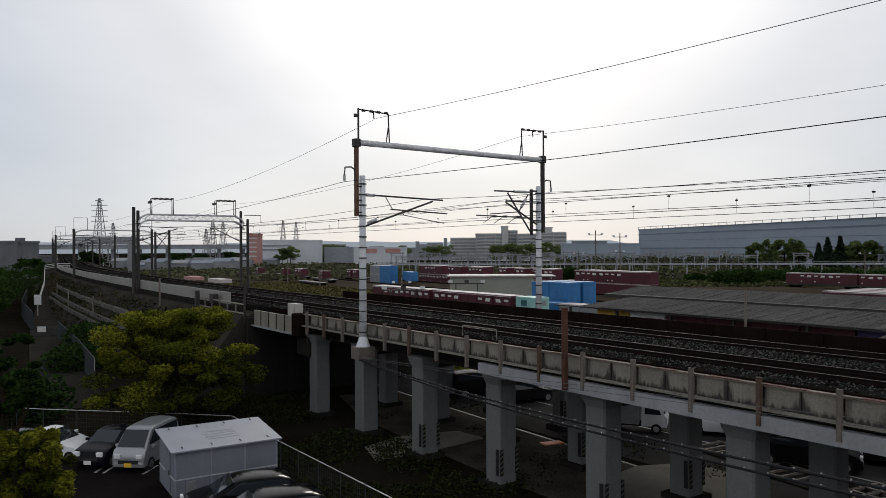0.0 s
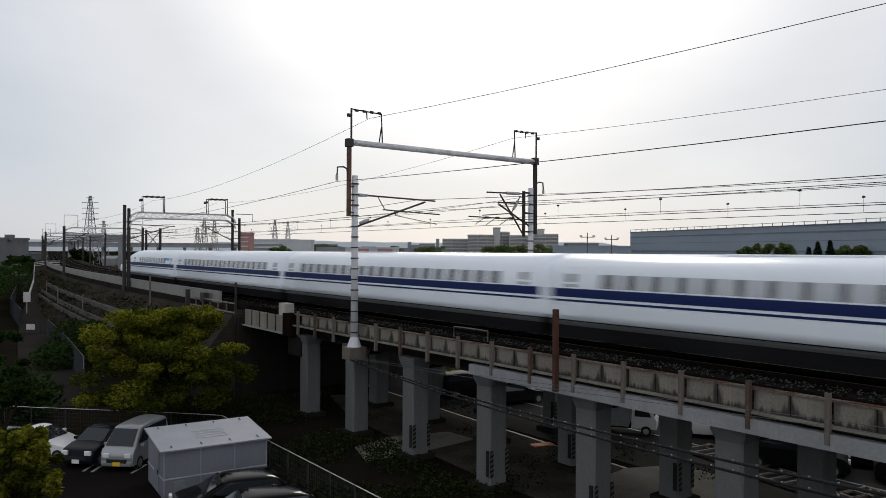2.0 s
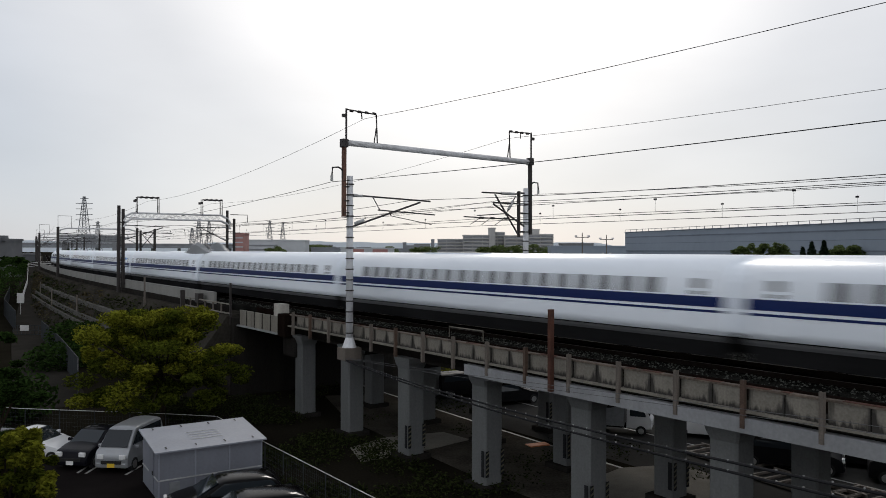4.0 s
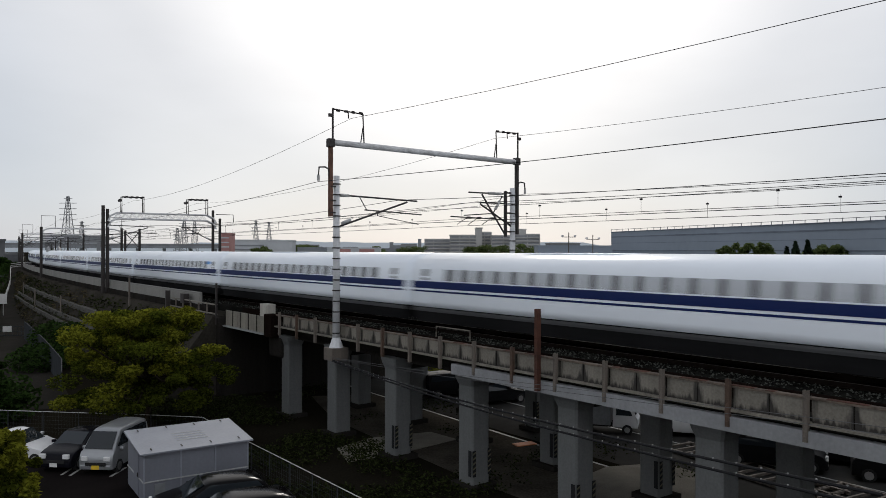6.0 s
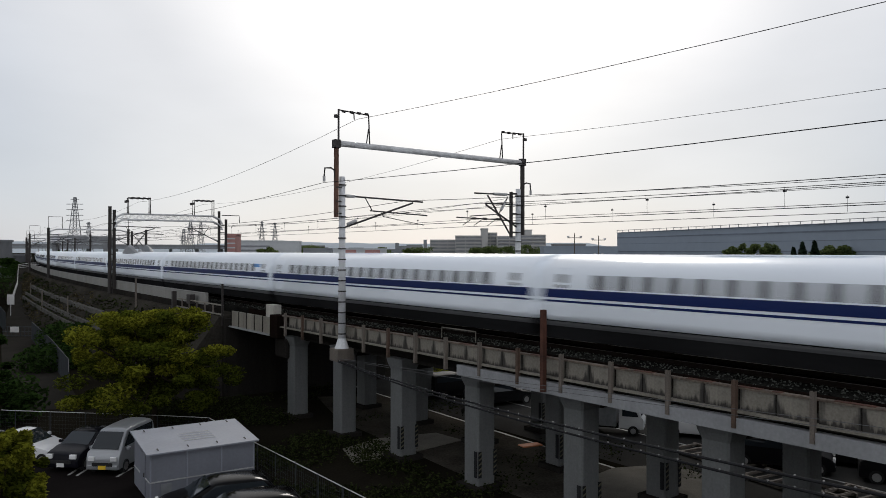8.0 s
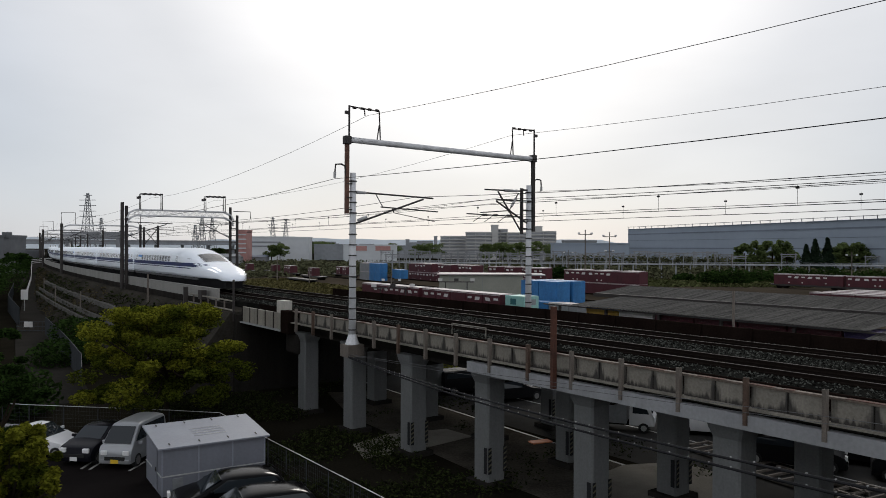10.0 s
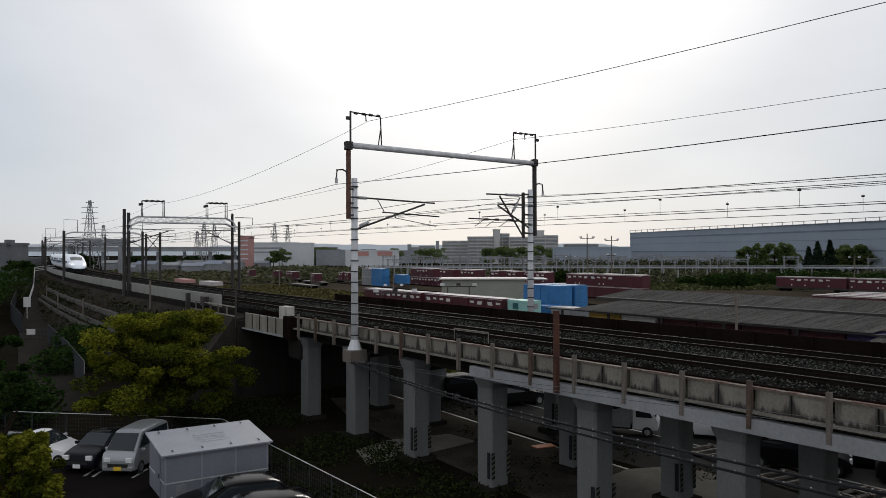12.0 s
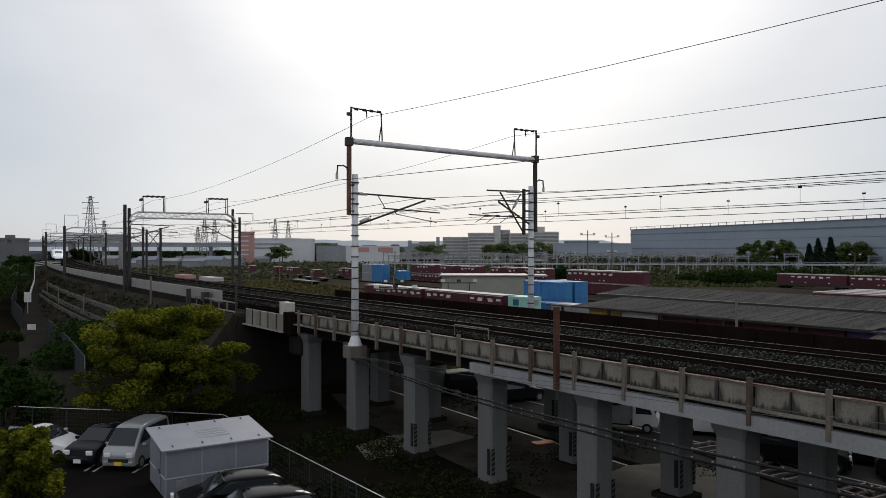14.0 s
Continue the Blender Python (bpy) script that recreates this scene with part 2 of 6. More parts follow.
M["road_paint"] = mat("road_paint", (0.36, 0.355, 0.34), 0.7, grain=30, patch=3, dark=0.55, light=1.1)
M["bark"] = mat("bark", (0.035, 0.028, 0.02), 0.95, grain=20, patch=2, bump=0.8, dist=0.02, spec=0.0)
# two tones of one leaf: inner shade and sunlit tops put into the colour
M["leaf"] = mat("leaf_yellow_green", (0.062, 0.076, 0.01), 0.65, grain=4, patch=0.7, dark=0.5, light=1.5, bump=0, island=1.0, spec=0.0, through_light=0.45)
M["leaf_lit"] = mat("lit_leaf_tone", (0.135, 0.142, 0.016), 0.65, grain=4, patch=0.7, dark=0.5, light=1.5, bump=0, island=1.0, spec=0.0, through_light=0.45)
M["trough"] = mat("trough_concrete", (0.11, 0.107, 0.10), 0.9, grain=12, patch=0.8, dark=0.6, light=1.3, spec=0.0)
M["skirt_edge"] = mat("skirt_edge", (0.075, 0.077, 0.08), 0.5, grain=6, patch=0.6, dark=0.7, light=1.2, spec=0.25)
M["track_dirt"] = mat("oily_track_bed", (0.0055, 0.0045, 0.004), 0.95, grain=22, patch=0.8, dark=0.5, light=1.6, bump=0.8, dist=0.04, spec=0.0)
M["leaf_dark"] = mat("leaf_dark", (0.022, 0.042, 0.011), 0.7, grain=4, patch=0.7, dark=0.5, light=1.5, bump=0, island=1.0, spec=0.0, through_light=0.45)
M["leaf_far"] = mat("leaf_far", (0.11, 0.145, 0.055), 0.8, grain=1, patch=0.2, dark=0.6, light=1.4, bump=0, island=0.8, spec=0.0, through_light=0.6)
M["conifer"] = mat("conifer_leaf", (0.018, 0.03, 0.018), 0.8, grain=1, patch=0.2, bump=0, island=0.8, spec=0.0)
M["grass"] = mat("grass", (0.018, 0.023, 0.008), 0.9, grain=6, patch=0.3, dark=0.5, light=1.6, bump=0, island=0.9, spec=0.0)
M["dry_grass"] = mat("dry_grass", (0.055, 0.046, 0.024), 0.9, grain=6, patch=0.3, dark=0.5, light=1.5, bump=0, island=0.9, spec=0.0)
M["yard"] = mat("yard_ballast", (0.05, 0.041, 0.031), 0.95, grain=3, patch=0.05, dark=0.55, light=1.6, spec=0.0)
M["maroon"] = mat("container_maroon", (0.062, 0.009, 0.016), 0.6, grain=4, patch=0.5, dark=0.7, light=1.25)
# raised to pale: the sky's grazing sheen on container roofs is in this colour
M["cont_roof"] = mat("container_roof", (0.46, 0.41, 0.41), 0.6, grain=4, patch=0.5, dark=0.75, light=1.15)
M["cont_blue"] = mat("container_blue", (0.03, 0.16, 0.38), 0.55, grain=4, patch=0.5, dark=0.7, light=1.2)
M["cont_teal"] = mat("container_teal", (0.27, 0.5, 0.46), 0.55, grain=4, patch=0.5, dark=0.85, light=1.1)
M["cont_grey"] = mat("container_grey", (0.22, 0.23, 0.24), 0.6, grain=4, patch=0.5)
M["cont_yellow"] = mat("container_yellow", (0.42, 0.26, 0.04), 0.6, grain=4, patch=0.5)
M["sign_white"] = mat("sign_white", (0.56, 0.55, 0.54), 0.6, grain=4, patch=0.5, dark=0.85, light=1.05)
M["tin"] = mat("corrugated_roofing", (0.082, 0.079, 0.074), 0.6, grain=5, patch=0.7, dark=0.35, light=1.7, spec=0.0, run=radians(36))
# warehouse to hill: distance haze is put into these base colours
M["warehouse"] = mat("warehouse_cladding", (0.26, 0.305, 0.365), 0.6, grain=0.3, patch=0.03, dark=0.92, light=1.05, bump=0)
M["warehouse_dark"] = mat("warehouse_band", (0.17, 0.2, 0.25), 0.7, grain=0.3, patch=0.03, bump=0)
M["facade"] = mat("apartment_wall", (0.42, 0.415, 0.405), 0.8, grain=0.3, patch=0.05, dark=0.9, light=1.08, bump=0)
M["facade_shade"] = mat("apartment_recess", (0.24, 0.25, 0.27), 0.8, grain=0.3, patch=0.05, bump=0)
M["factory"] = mat("factory_wall", (0.5, 0.52, 0.54), 0.8, grain=0.3, patch=0.05, dark=0.9, light=1.08, bump=0)
M["pink"] = mat("red_cladding", (0.42, 0.22, 0.2), 0.8, grain=0.5, patch=0.08, bump=0)
M["haze_steel"] = mat("hazed_steel", (0.22, 0.228, 0.24), 0.7, grain=0.5, patch=0.05, bump=0)
M["haze_concrete"] = mat("hazed_concrete", (0.26, 0.275, 0.295), 0.8, grain=0.5, patch=0.05, bump=0)
M["hill"] = mat("hazed_hill", (0.78, 0.84, 0.9), 0.9, grain=0.01, patch=0.002, dark=0.95, light=1.04, bump=0)
M["canopy_green"] = mat("green_grey_cladding", (0.25, 0.255, 0.22), 0.7, grain=3, patch=0.3, dark=0.85, light=1.08)
M["cabinet"] = mat("cabinet_paint", (0.42, 0.40, 0.36), 0.6, grain=10, patch=1.2, dark=0.75, light=1.1, streak=True)
M["fence_mesh"] = mat("fence_mesh", (0.03, 0.035, 0.04), 0.8, grain=20, patch=1)
M["dark_cladding"] = mat("dark_cladding", (0.13, 0.135, 0.145), 0.8, grain=0.5, patch=0.1, bump=0)
M["orange"] = mat("orange_board", (0.5, 0.16, 0.06), 0.7, grain=10, patch=1)

# ---- mesh building ----


class Mesh:
    def __init__(self):
        self.v, self.f = [], []

    def box(self, c, s, rz=0.0, taper=1.0):
        x, y, z = s[0] / 2, s[1] / 2, s[2] / 2
        ca, sa = math.cos(rz), math.sin(rz)
        i = len(self.v)
        for sx, sy, sz in ((-1, -1, -1), (1, -1, -1), (1, 1, -1), (-1, 1, -1), (-1, -1, 1), (1, -1, 1), (1, 1, 1), (-1, 1, 1)):
            k = taper if sz > 0 else 1.0
            a, b = sx * x * k, sy * y * k
            self.v.append((c[0] + a * ca - b * sa, c[1] + a * sa + b * ca, c[2] + sz * z))
        self.f += [tuple(i + q for q in f) for f in ((0, 3, 2, 1), (4, 5, 6, 7), (0, 1, 5, 4), (1, 2, 6, 5), (2, 3, 7, 6), (3, 0, 4, 7))]
        return self

    def loft(self, rings, closed=True, caps=True):
        i, n = len(self.v), len(rings[0])
        for r in rings:
            self.v += [tuple(p) for p in r]
        for a in range(len(rings) - 1):
            for b in range(n if closed else n - 1):
                c = (b + 1) % n
                self.f.append((i + a * n + b, i + a * n + c, i + (a + 1) * n + c, i + (a + 1) * n + b))
        if caps and closed:
            self.f.append(tuple(i + b for b in reversed(range(n))))
            self.f.append(tuple(i + (len(rings) - 1) * n + b for b in range(n)))
        return self

    def tube(self, pts, r, n=6, r2=None):
        pts = [Vector(p) for p in pts]
        rings = []
        for k, p in enumerate(pts):
            d = (pts[min(k + 1, len(pts) - 1)] - pts[max(k - 1, 0)]).normalized()
            up = Vector((0, 0, 1)) if abs(d.z) < 0.95 else Vector((1, 0, 0))
            a = d.cross(up).normalized()
            b = a.cross(d)
            rr = r if r2 is None else r + (r2 - r) * k / (len(pts) - 1)
            rings.append([p + (a * math.cos(2 * math.pi * q / n) + b * math.sin(2 * math.pi * q / n)) * rr for q in range(n)])
        return self.loft(rings)

    def quad(self, a, b, c, d):
        i = len(self.v)
        self.v += [tuple(a), tuple(b), tuple(c), tuple(d)]
        self.f.append((i, i + 1, i + 2, i + 3))
        return self

    def data(self, name, material, smooth=False):
        me = bpy.data.meshes.new(name)
        me.from_pydata(self.v, [], self.f)
        me.materials.append(material)
        if smooth:
            me.polygons.foreach_set("use_smooth", [True] * len(me.polygons))
        me.update()
        return me


def thing(name, label, category, m=None, group="", kind=""):
    ob = new(name)
    if m is not None:
        ob.matrix_basis = m
    return tagged(ob, label, category, group, kind)


def part(name, mesh, material, parent=None, label="", smooth=False, bevel=0.0):
    ob = new(name, mesh if isinstance(mesh, bpy.types.Mesh) else mesh.data(name, material, smooth))
    ob.parent = parent
    if label:
        ob["label"] = label
    if bevel:
        b = ob.modifiers.new("bevel", 'BEVEL')
        b.width, b.segments, b.limit_method = bevel, 2, 'ANGLE'
    return ob


def whole(name, mesh, material, label, category, kind="", group="", smooth=False):
    return tagged(part(name, mesh, material, None, "", smooth), label, category, group, kind)


# ---- the line: s runs along the near track, d is the offset towards the near side ----
BEND, PSI0, X0, Y0 = -0.000737, radians(36.585), 4.619, 32.0
RAIL, S_STRAIGHT = 6.0, 212.0


def heading(s):
    return PSI0 + BEND * min(s, S_STRAIGHT)


def P(s, d=0.0, z=0.0):
    a = heading(s)
    over = max(0.0, s - S_STRAIGHT)
    x = X0 + (math.cos(a) - math.cos(PSI0)) / BEND - math.sin(a) * over
    y = Y0 + (math.sin(a) - math.sin(PSI0)) / BEND + math.cos(a) * over
    return Vector((x - math.cos(a) * d, y - math.sin(a) * d, z))


def frange(a, b, step):
    n = max(1, round((b - a) / step))
    return [a + (b - a) * k / n for k in range(n + 1)]


def sweep(s0, s1, step, profile, mesh=None):
    mesh = mesh or Mesh()
    return mesh.loft([[P(s, d, z) for d, z in profile] for s in frange(s0, s1, step)])


def at_line(s, d, z):
    p = P(s, d, z)
    return pose(p.x, p.y, p.z, 0, 0, math.degrees(heading(s)))


# ---- ground ----
g = Mesh()
R = 4000.0
g.quad((-R, -R, 0), (R, -R, 0), (R, R, 0), (-R, R, 0))
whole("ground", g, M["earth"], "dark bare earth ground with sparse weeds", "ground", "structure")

# ---- viaduct, embankment and track ----
EMB = 26.0
viaduct = thing("viaduct", "weathered concrete railway viaduct on square piers", "viaduct", kind="structure")
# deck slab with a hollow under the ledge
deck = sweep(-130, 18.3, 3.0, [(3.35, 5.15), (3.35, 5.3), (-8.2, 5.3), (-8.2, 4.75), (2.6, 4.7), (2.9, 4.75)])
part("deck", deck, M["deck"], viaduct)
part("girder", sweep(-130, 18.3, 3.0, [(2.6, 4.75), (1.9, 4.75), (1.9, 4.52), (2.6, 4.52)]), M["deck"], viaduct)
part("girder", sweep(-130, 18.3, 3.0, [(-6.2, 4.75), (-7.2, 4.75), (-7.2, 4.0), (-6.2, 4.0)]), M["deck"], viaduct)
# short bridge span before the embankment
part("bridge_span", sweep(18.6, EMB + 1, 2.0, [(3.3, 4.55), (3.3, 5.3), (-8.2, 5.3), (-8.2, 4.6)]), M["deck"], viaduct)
part("bridge_fascia", sweep(18.8, 25.4, 1.0, [(3.62, 4.75), (3.62, 5.72), (3.45, 5.72), (3.45, 4.75)]), M["panel"], viaduct, "weathered pale bridge side")
for s in frange(18.9, 25.3, 1.28):
    part("bridge_rib", sweep(s - 0.025, s + 0.025, 1.0, [(3.66, 4.75), (3.66, 5.74), (3.6, 5.74), (3.6, 4.75)]), M["deck"], viaduct)
# added black box: paints the dark gap between bridge and parapet
part("gap_block", Mesh().loft([[P(17.75 + a, d, z) for a, d in ((0, 3.85), (0.95, 3.85), (0.95, 3.2), (0, 3.2))] for z in (4.6, 5.95)]), M["wall_dark"], viaduct, "black block standing in for the dark gap beside the bridge", bevel=0.05)
part("bridge_flange", sweep(18.8, 25.4, 1.0, [(3.8, 4.66), (3.8, 4.74), (3.4, 4.74), (3.4, 4.66)]), M["beam_paint"], viaduct)

pier_mesh = Mesh()
pier_mesh.loft([[(sx * w, sy * w, z) for sx, sy in ((-1, -0.86), (-0.86, -1), (0.86, -1), (1, -0.86), (1, 0.86), (0.86, 1), (-0.86, 1), (-1, 0.86))] for w, z in ((0.46, 0), (0.46, 4.2), (0.56, 4.45), (0.62, 4.74))])
pm = pier_mesh.data("pier", M["pier"])
cap_mesh = Mesh().box((0, 0, 0), (1.35, 1.35, 0.3)).data("pier_foot", M["deck"])
k = 0
for s in frange(17.25 - 5.52 * 26, 17.25, 5.52):
    for d in ((2.7, -2.0, -6.4) if s > 3 else (2.7, -2.0)):
        ob = part("pier", pm, None, viaduct)
        ob.matrix_basis = at_line(s, d, 0)
        ob = part("pier_foot", cap_mesh, None, viaduct)
        ob.matrix_basis = at_line(s, d, 0.08)
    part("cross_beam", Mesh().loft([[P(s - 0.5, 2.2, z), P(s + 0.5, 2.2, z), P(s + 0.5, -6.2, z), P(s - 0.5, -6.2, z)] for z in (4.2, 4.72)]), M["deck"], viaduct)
# hazard boards on the pier corners beside the road
haz = Mesh().box((0, 0, 0), (0.16, 0.02, 1.05)).data("hazard_board", M["wire"])
hst = Mesh()
for q in range(5):
    hst.quad((-0.08, -0.012, -0.45 + q * 0.2), (0.08, -0.012, -0.37 + q * 0.2), (0.08, -0.012, -0.29 + q * 0.2), (-0.08, -0.012, -0.37 + q * 0.2))
hsm = hst.data("stripe", mat("faded_yellow", (0.10, 0.092, 0.06), 0.8))
for s in (6.21, 0.69, -4.83, -10.35):
    for d in (2.7, -6.4 if s > 3 else -2.0):
        for sx in (-0.4, 0.4):
            ob = part("hazard_board", haz, None, viaduct, "black and yellow striped hazard board")
            ob.matrix_basis = at_line(s, d, 1.1) @ pose(sx, -0.51, 0)
            st = part("stripe", hsm, None, ob)
        ob = part("hazard_board", haz, None, viaduct, "black and yellow striped hazard board")
        ob.matrix_basis = at_line(s, d, 1.1) @ pose(-0.51, -0.35, 0, 0, 0, -90)

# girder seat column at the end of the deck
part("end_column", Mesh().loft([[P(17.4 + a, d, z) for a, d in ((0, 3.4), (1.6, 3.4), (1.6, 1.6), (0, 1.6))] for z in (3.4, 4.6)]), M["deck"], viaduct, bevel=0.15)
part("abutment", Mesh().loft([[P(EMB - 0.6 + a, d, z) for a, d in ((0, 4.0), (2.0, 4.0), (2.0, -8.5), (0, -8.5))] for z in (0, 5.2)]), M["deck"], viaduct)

# parapet: ledge, panels between posts, pale fascia beam
part("ledge", sweep(-130, 17.9, 3.0, [(3.62, 5.235), (3.62, 5.30), (3.3, 5.30), (3.3, 5.235)]), M["panel"], viaduct)
part("fascia_beam", sweep(-130, 1.0, 3.0, [(3.66, 4.68), (3.66, 5.10), (3.36, 5.10), (3.36, 4.68)]), M["beam_paint"], viaduct, "pale painted concrete edge beam")
part("coping", sweep(-130, 17.9, 3.0, [(3.49, 5.89), (3.49, 5.955), (3.30, 5.955), (3.30, 5.89)]), M["coping"], viaduct, "rust-streaked parapet rail")
POST_S = [1.75 - 2.17 * q for q in range(0, 40)] + [1.75 + 2.17 * q for q in range(1, 8)]
POST_S.sort()
def channel_post(material):
    """A rolled channel: web and two flanges, with a foot plate and bolt."""
    m = Mesh()
    m.box((0.0, 0.0, 0.0), (0.03, 0.12, 1.33))
    for y in (-0.05, 0.05):
        m.box((0.07, y, 0.0), (0.11, 0.02, 1.33))
    m.box((-0.02, 0, -0.56), (0.02, 0.09, 0.09))
    return m.data("parapet_post", material)


pst, psr = channel_post(M["post"]), channel_post(M["post_rust"])
for q, s in enumerate(POST_S):
    ob = part("parapet_post", psr if q % 4 == 1 else pst, None, viaduct)
    ob.matrix_basis = at_line(s, 3.70, 5.485)
half_panel = {}
for way in (-1, 1):
    half_panel[way] = Mesh().box((0, way * 0.53, 0.295), (0.08, 1.02, 0.59)).data("parapet_panel", M["stained_panel"])
joint = Mesh().box((0.02, 0, 0.295), (0.05, 0.06, 0.59)).data("panel_joint", M["deck"])
cap_rust = Mesh().box((0, 0, 0), (0.20, 0.5, 0.012)).data("rust_patch", M["rust"])
jr = random.Random(17)
for a, b in zip(POST_S, POST_S[1:]):
    mid = (a + b) / 2
    for way in (-1, 1):
        ob = part("parapet_panel", half_panel[way], None, viaduct)
        ob.matrix_basis = at_line(mid, 3.40, 5.30)
    ob = part("panel_joint", joint, None, viaduct)
    ob.matrix_basis = at_line(mid, 3.40, 5.30)
    for _ in range(2 if a < 0 else 1):
        if jr.random() < 0.7:
            ob = part("rust_patch", cap_rust, None, viaduct, "flaking orange rust on the rail")
            ob.matrix_basis = at_line(jr.uniform(a + 0.3, b - 0.3), 3.395, 5.956) @ Matrix.Diagonal((1, jr.uniform(0.5, 1.6), 1, 1))
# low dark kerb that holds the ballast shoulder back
part("ballast_kerb", sweep(-130, 26, 3.0, [(2.16, 5.3), (2.16, 5.80), (2.05, 5.80), (2.05, 5.3)]), M["wall_dark"], viaduct, "low near-black ballast kerb")

# embankments
emb = sweep(EMB, 620, 12.0, [(4.2, 5.3), (-9.0, 5.3), (-17.5, 0.0), (8.3, 0.0)])
whole("embankment", emb, M["slope_earth"], "grass-grown earth railway embankment", "embankment", "structure")
emb = sweep(-430, -128, 12.0, [(4.2, 5.3), (-9.0, 5.3), (-15.5, 0.0), (12.0, 0.0)])
whole("embankment", emb, M["slope_earth"], "grass-grown earth railway embankment", "embankment", "structure")

# ballast and rails
TRACK2 = -4.3
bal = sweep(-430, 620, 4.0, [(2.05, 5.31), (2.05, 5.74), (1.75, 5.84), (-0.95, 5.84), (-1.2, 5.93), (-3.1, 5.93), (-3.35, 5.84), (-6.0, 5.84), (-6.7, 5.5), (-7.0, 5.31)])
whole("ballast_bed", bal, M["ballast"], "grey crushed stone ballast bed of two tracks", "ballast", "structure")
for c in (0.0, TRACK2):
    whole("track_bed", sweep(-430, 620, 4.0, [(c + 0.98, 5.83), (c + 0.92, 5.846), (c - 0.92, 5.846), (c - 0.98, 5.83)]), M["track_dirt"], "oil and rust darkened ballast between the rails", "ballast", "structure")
    for o in (0.755, -0.755):
        ob = whole("rail", sweep(-430, 620, 4.0, [(c + o + 0.07, 5.84), (c + o + 0.07, 5.87), (c + o + 0.03, 5.90), (c + o + 0.036, 5.99), (c + o - 0.036, 5.99), (c + o - 0.03, 5.90), (c + o - 0.07, 5.87), (c + o - 0.07, 5.84)]), M["rail"], "steel running rail with brown rusty sides", "rail", "structure")
        part("rail_head", sweep(-430, 620, 4.0, [(c + o + 0.03, 5.985), (c + o + 0.03, 6.0), (c + o - 0.03, 6.0), (c + o - 0.03, 5.985)]), M["rail_top"], ob, "worn bright rail head")
rng = random.Random(4)
stones = Mesh()
for q in range(20000):
    s = rng.uniform(-22, 26) if q % 4 else rng.uniform(26, 60)
    d = rng.choice((rng.uniform(-3.4, -0.95), rng.uniform(-3.4, -0.95), rng.uniform(0.95, 2.0), rng.uniform(-6.2, -5.2)))
    z = 5.93 if -3.1 < d < -1.2 else 5.84 if d < 1.75 else 5.84 - (d - 1.75) * 0.33
    r = rng.uniform(0.02, 0.05)
    p = P(s, d, z + r * 0.3)
    a = rng.uniform(0, 3)
    i = len(stones.v)
    stones.v += [(p.x + r * math.cos(a + w), p.y + r * math.sin(a + w), p.z + rng.uniform(-0.3, 0.4) * r) for w in (0, 1.6, 3.1, 4.6)]
    stones.v += [(p.x, p.y, p.z + r * 0.9), (p.x, p.y, p.z - r)]
    stones.f += [(i, i + 1, i + 4), (i + 1, i + 2, i + 4), (i + 2, i + 3, i + 4), (i + 3, i, i + 4)]
whole("ballast_stones", stones, M["ballast_stone"], "loose grey ballast stones", "stones", "stuff")

# trackside walls
whole("wall_near", sweep(31.5, 420, 6.0, [(3.25, 5.75), (3.25, 6.62), (3.05, 6.62), (3.05, 5.75)]), M["wall_concrete"], "low pale concrete trackside wall", "wall", "structure")
whole("wall_footing", sweep(29, 420, 6.0, [(3.6, 4.9), (3.6, 5.74), (3.0, 5.74), (3.0, 4.9)]), M["deck"], "dark concrete wall footing", "wall", "structure")
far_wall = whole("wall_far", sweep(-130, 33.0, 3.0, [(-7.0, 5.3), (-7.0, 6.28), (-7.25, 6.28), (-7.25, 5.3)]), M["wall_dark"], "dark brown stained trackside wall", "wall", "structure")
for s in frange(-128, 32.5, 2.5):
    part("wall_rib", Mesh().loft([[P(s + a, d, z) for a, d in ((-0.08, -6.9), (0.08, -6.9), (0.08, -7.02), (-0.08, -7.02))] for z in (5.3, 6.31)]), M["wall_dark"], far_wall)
# far continuation of the parapet rail on posts beside the embankment
rail_fence = thing("handrail", "low white-grey trackside railing on posts", "railing")
for s in frange(26.6, 37, 1.6):
    part("post", Mesh().box(P(s, 3.8, 5.55), (0.09, 0.09, 1.0), heading(s)), M["post"], rail_fence)
for z in (5.35, 5.98):
    part("rail_bar", sweep(26.4, 37, 2.0, [(3.86, z), (3.86, z + 0.08), (3.76, z + 0.08), (3.76, z)]), M["panel"], rail_fence)

# ---- overhead line portals ----


def tube_between(a, b, r, n=8, r2=None):
    return Mesh().tube([a, b], r, n, r2)


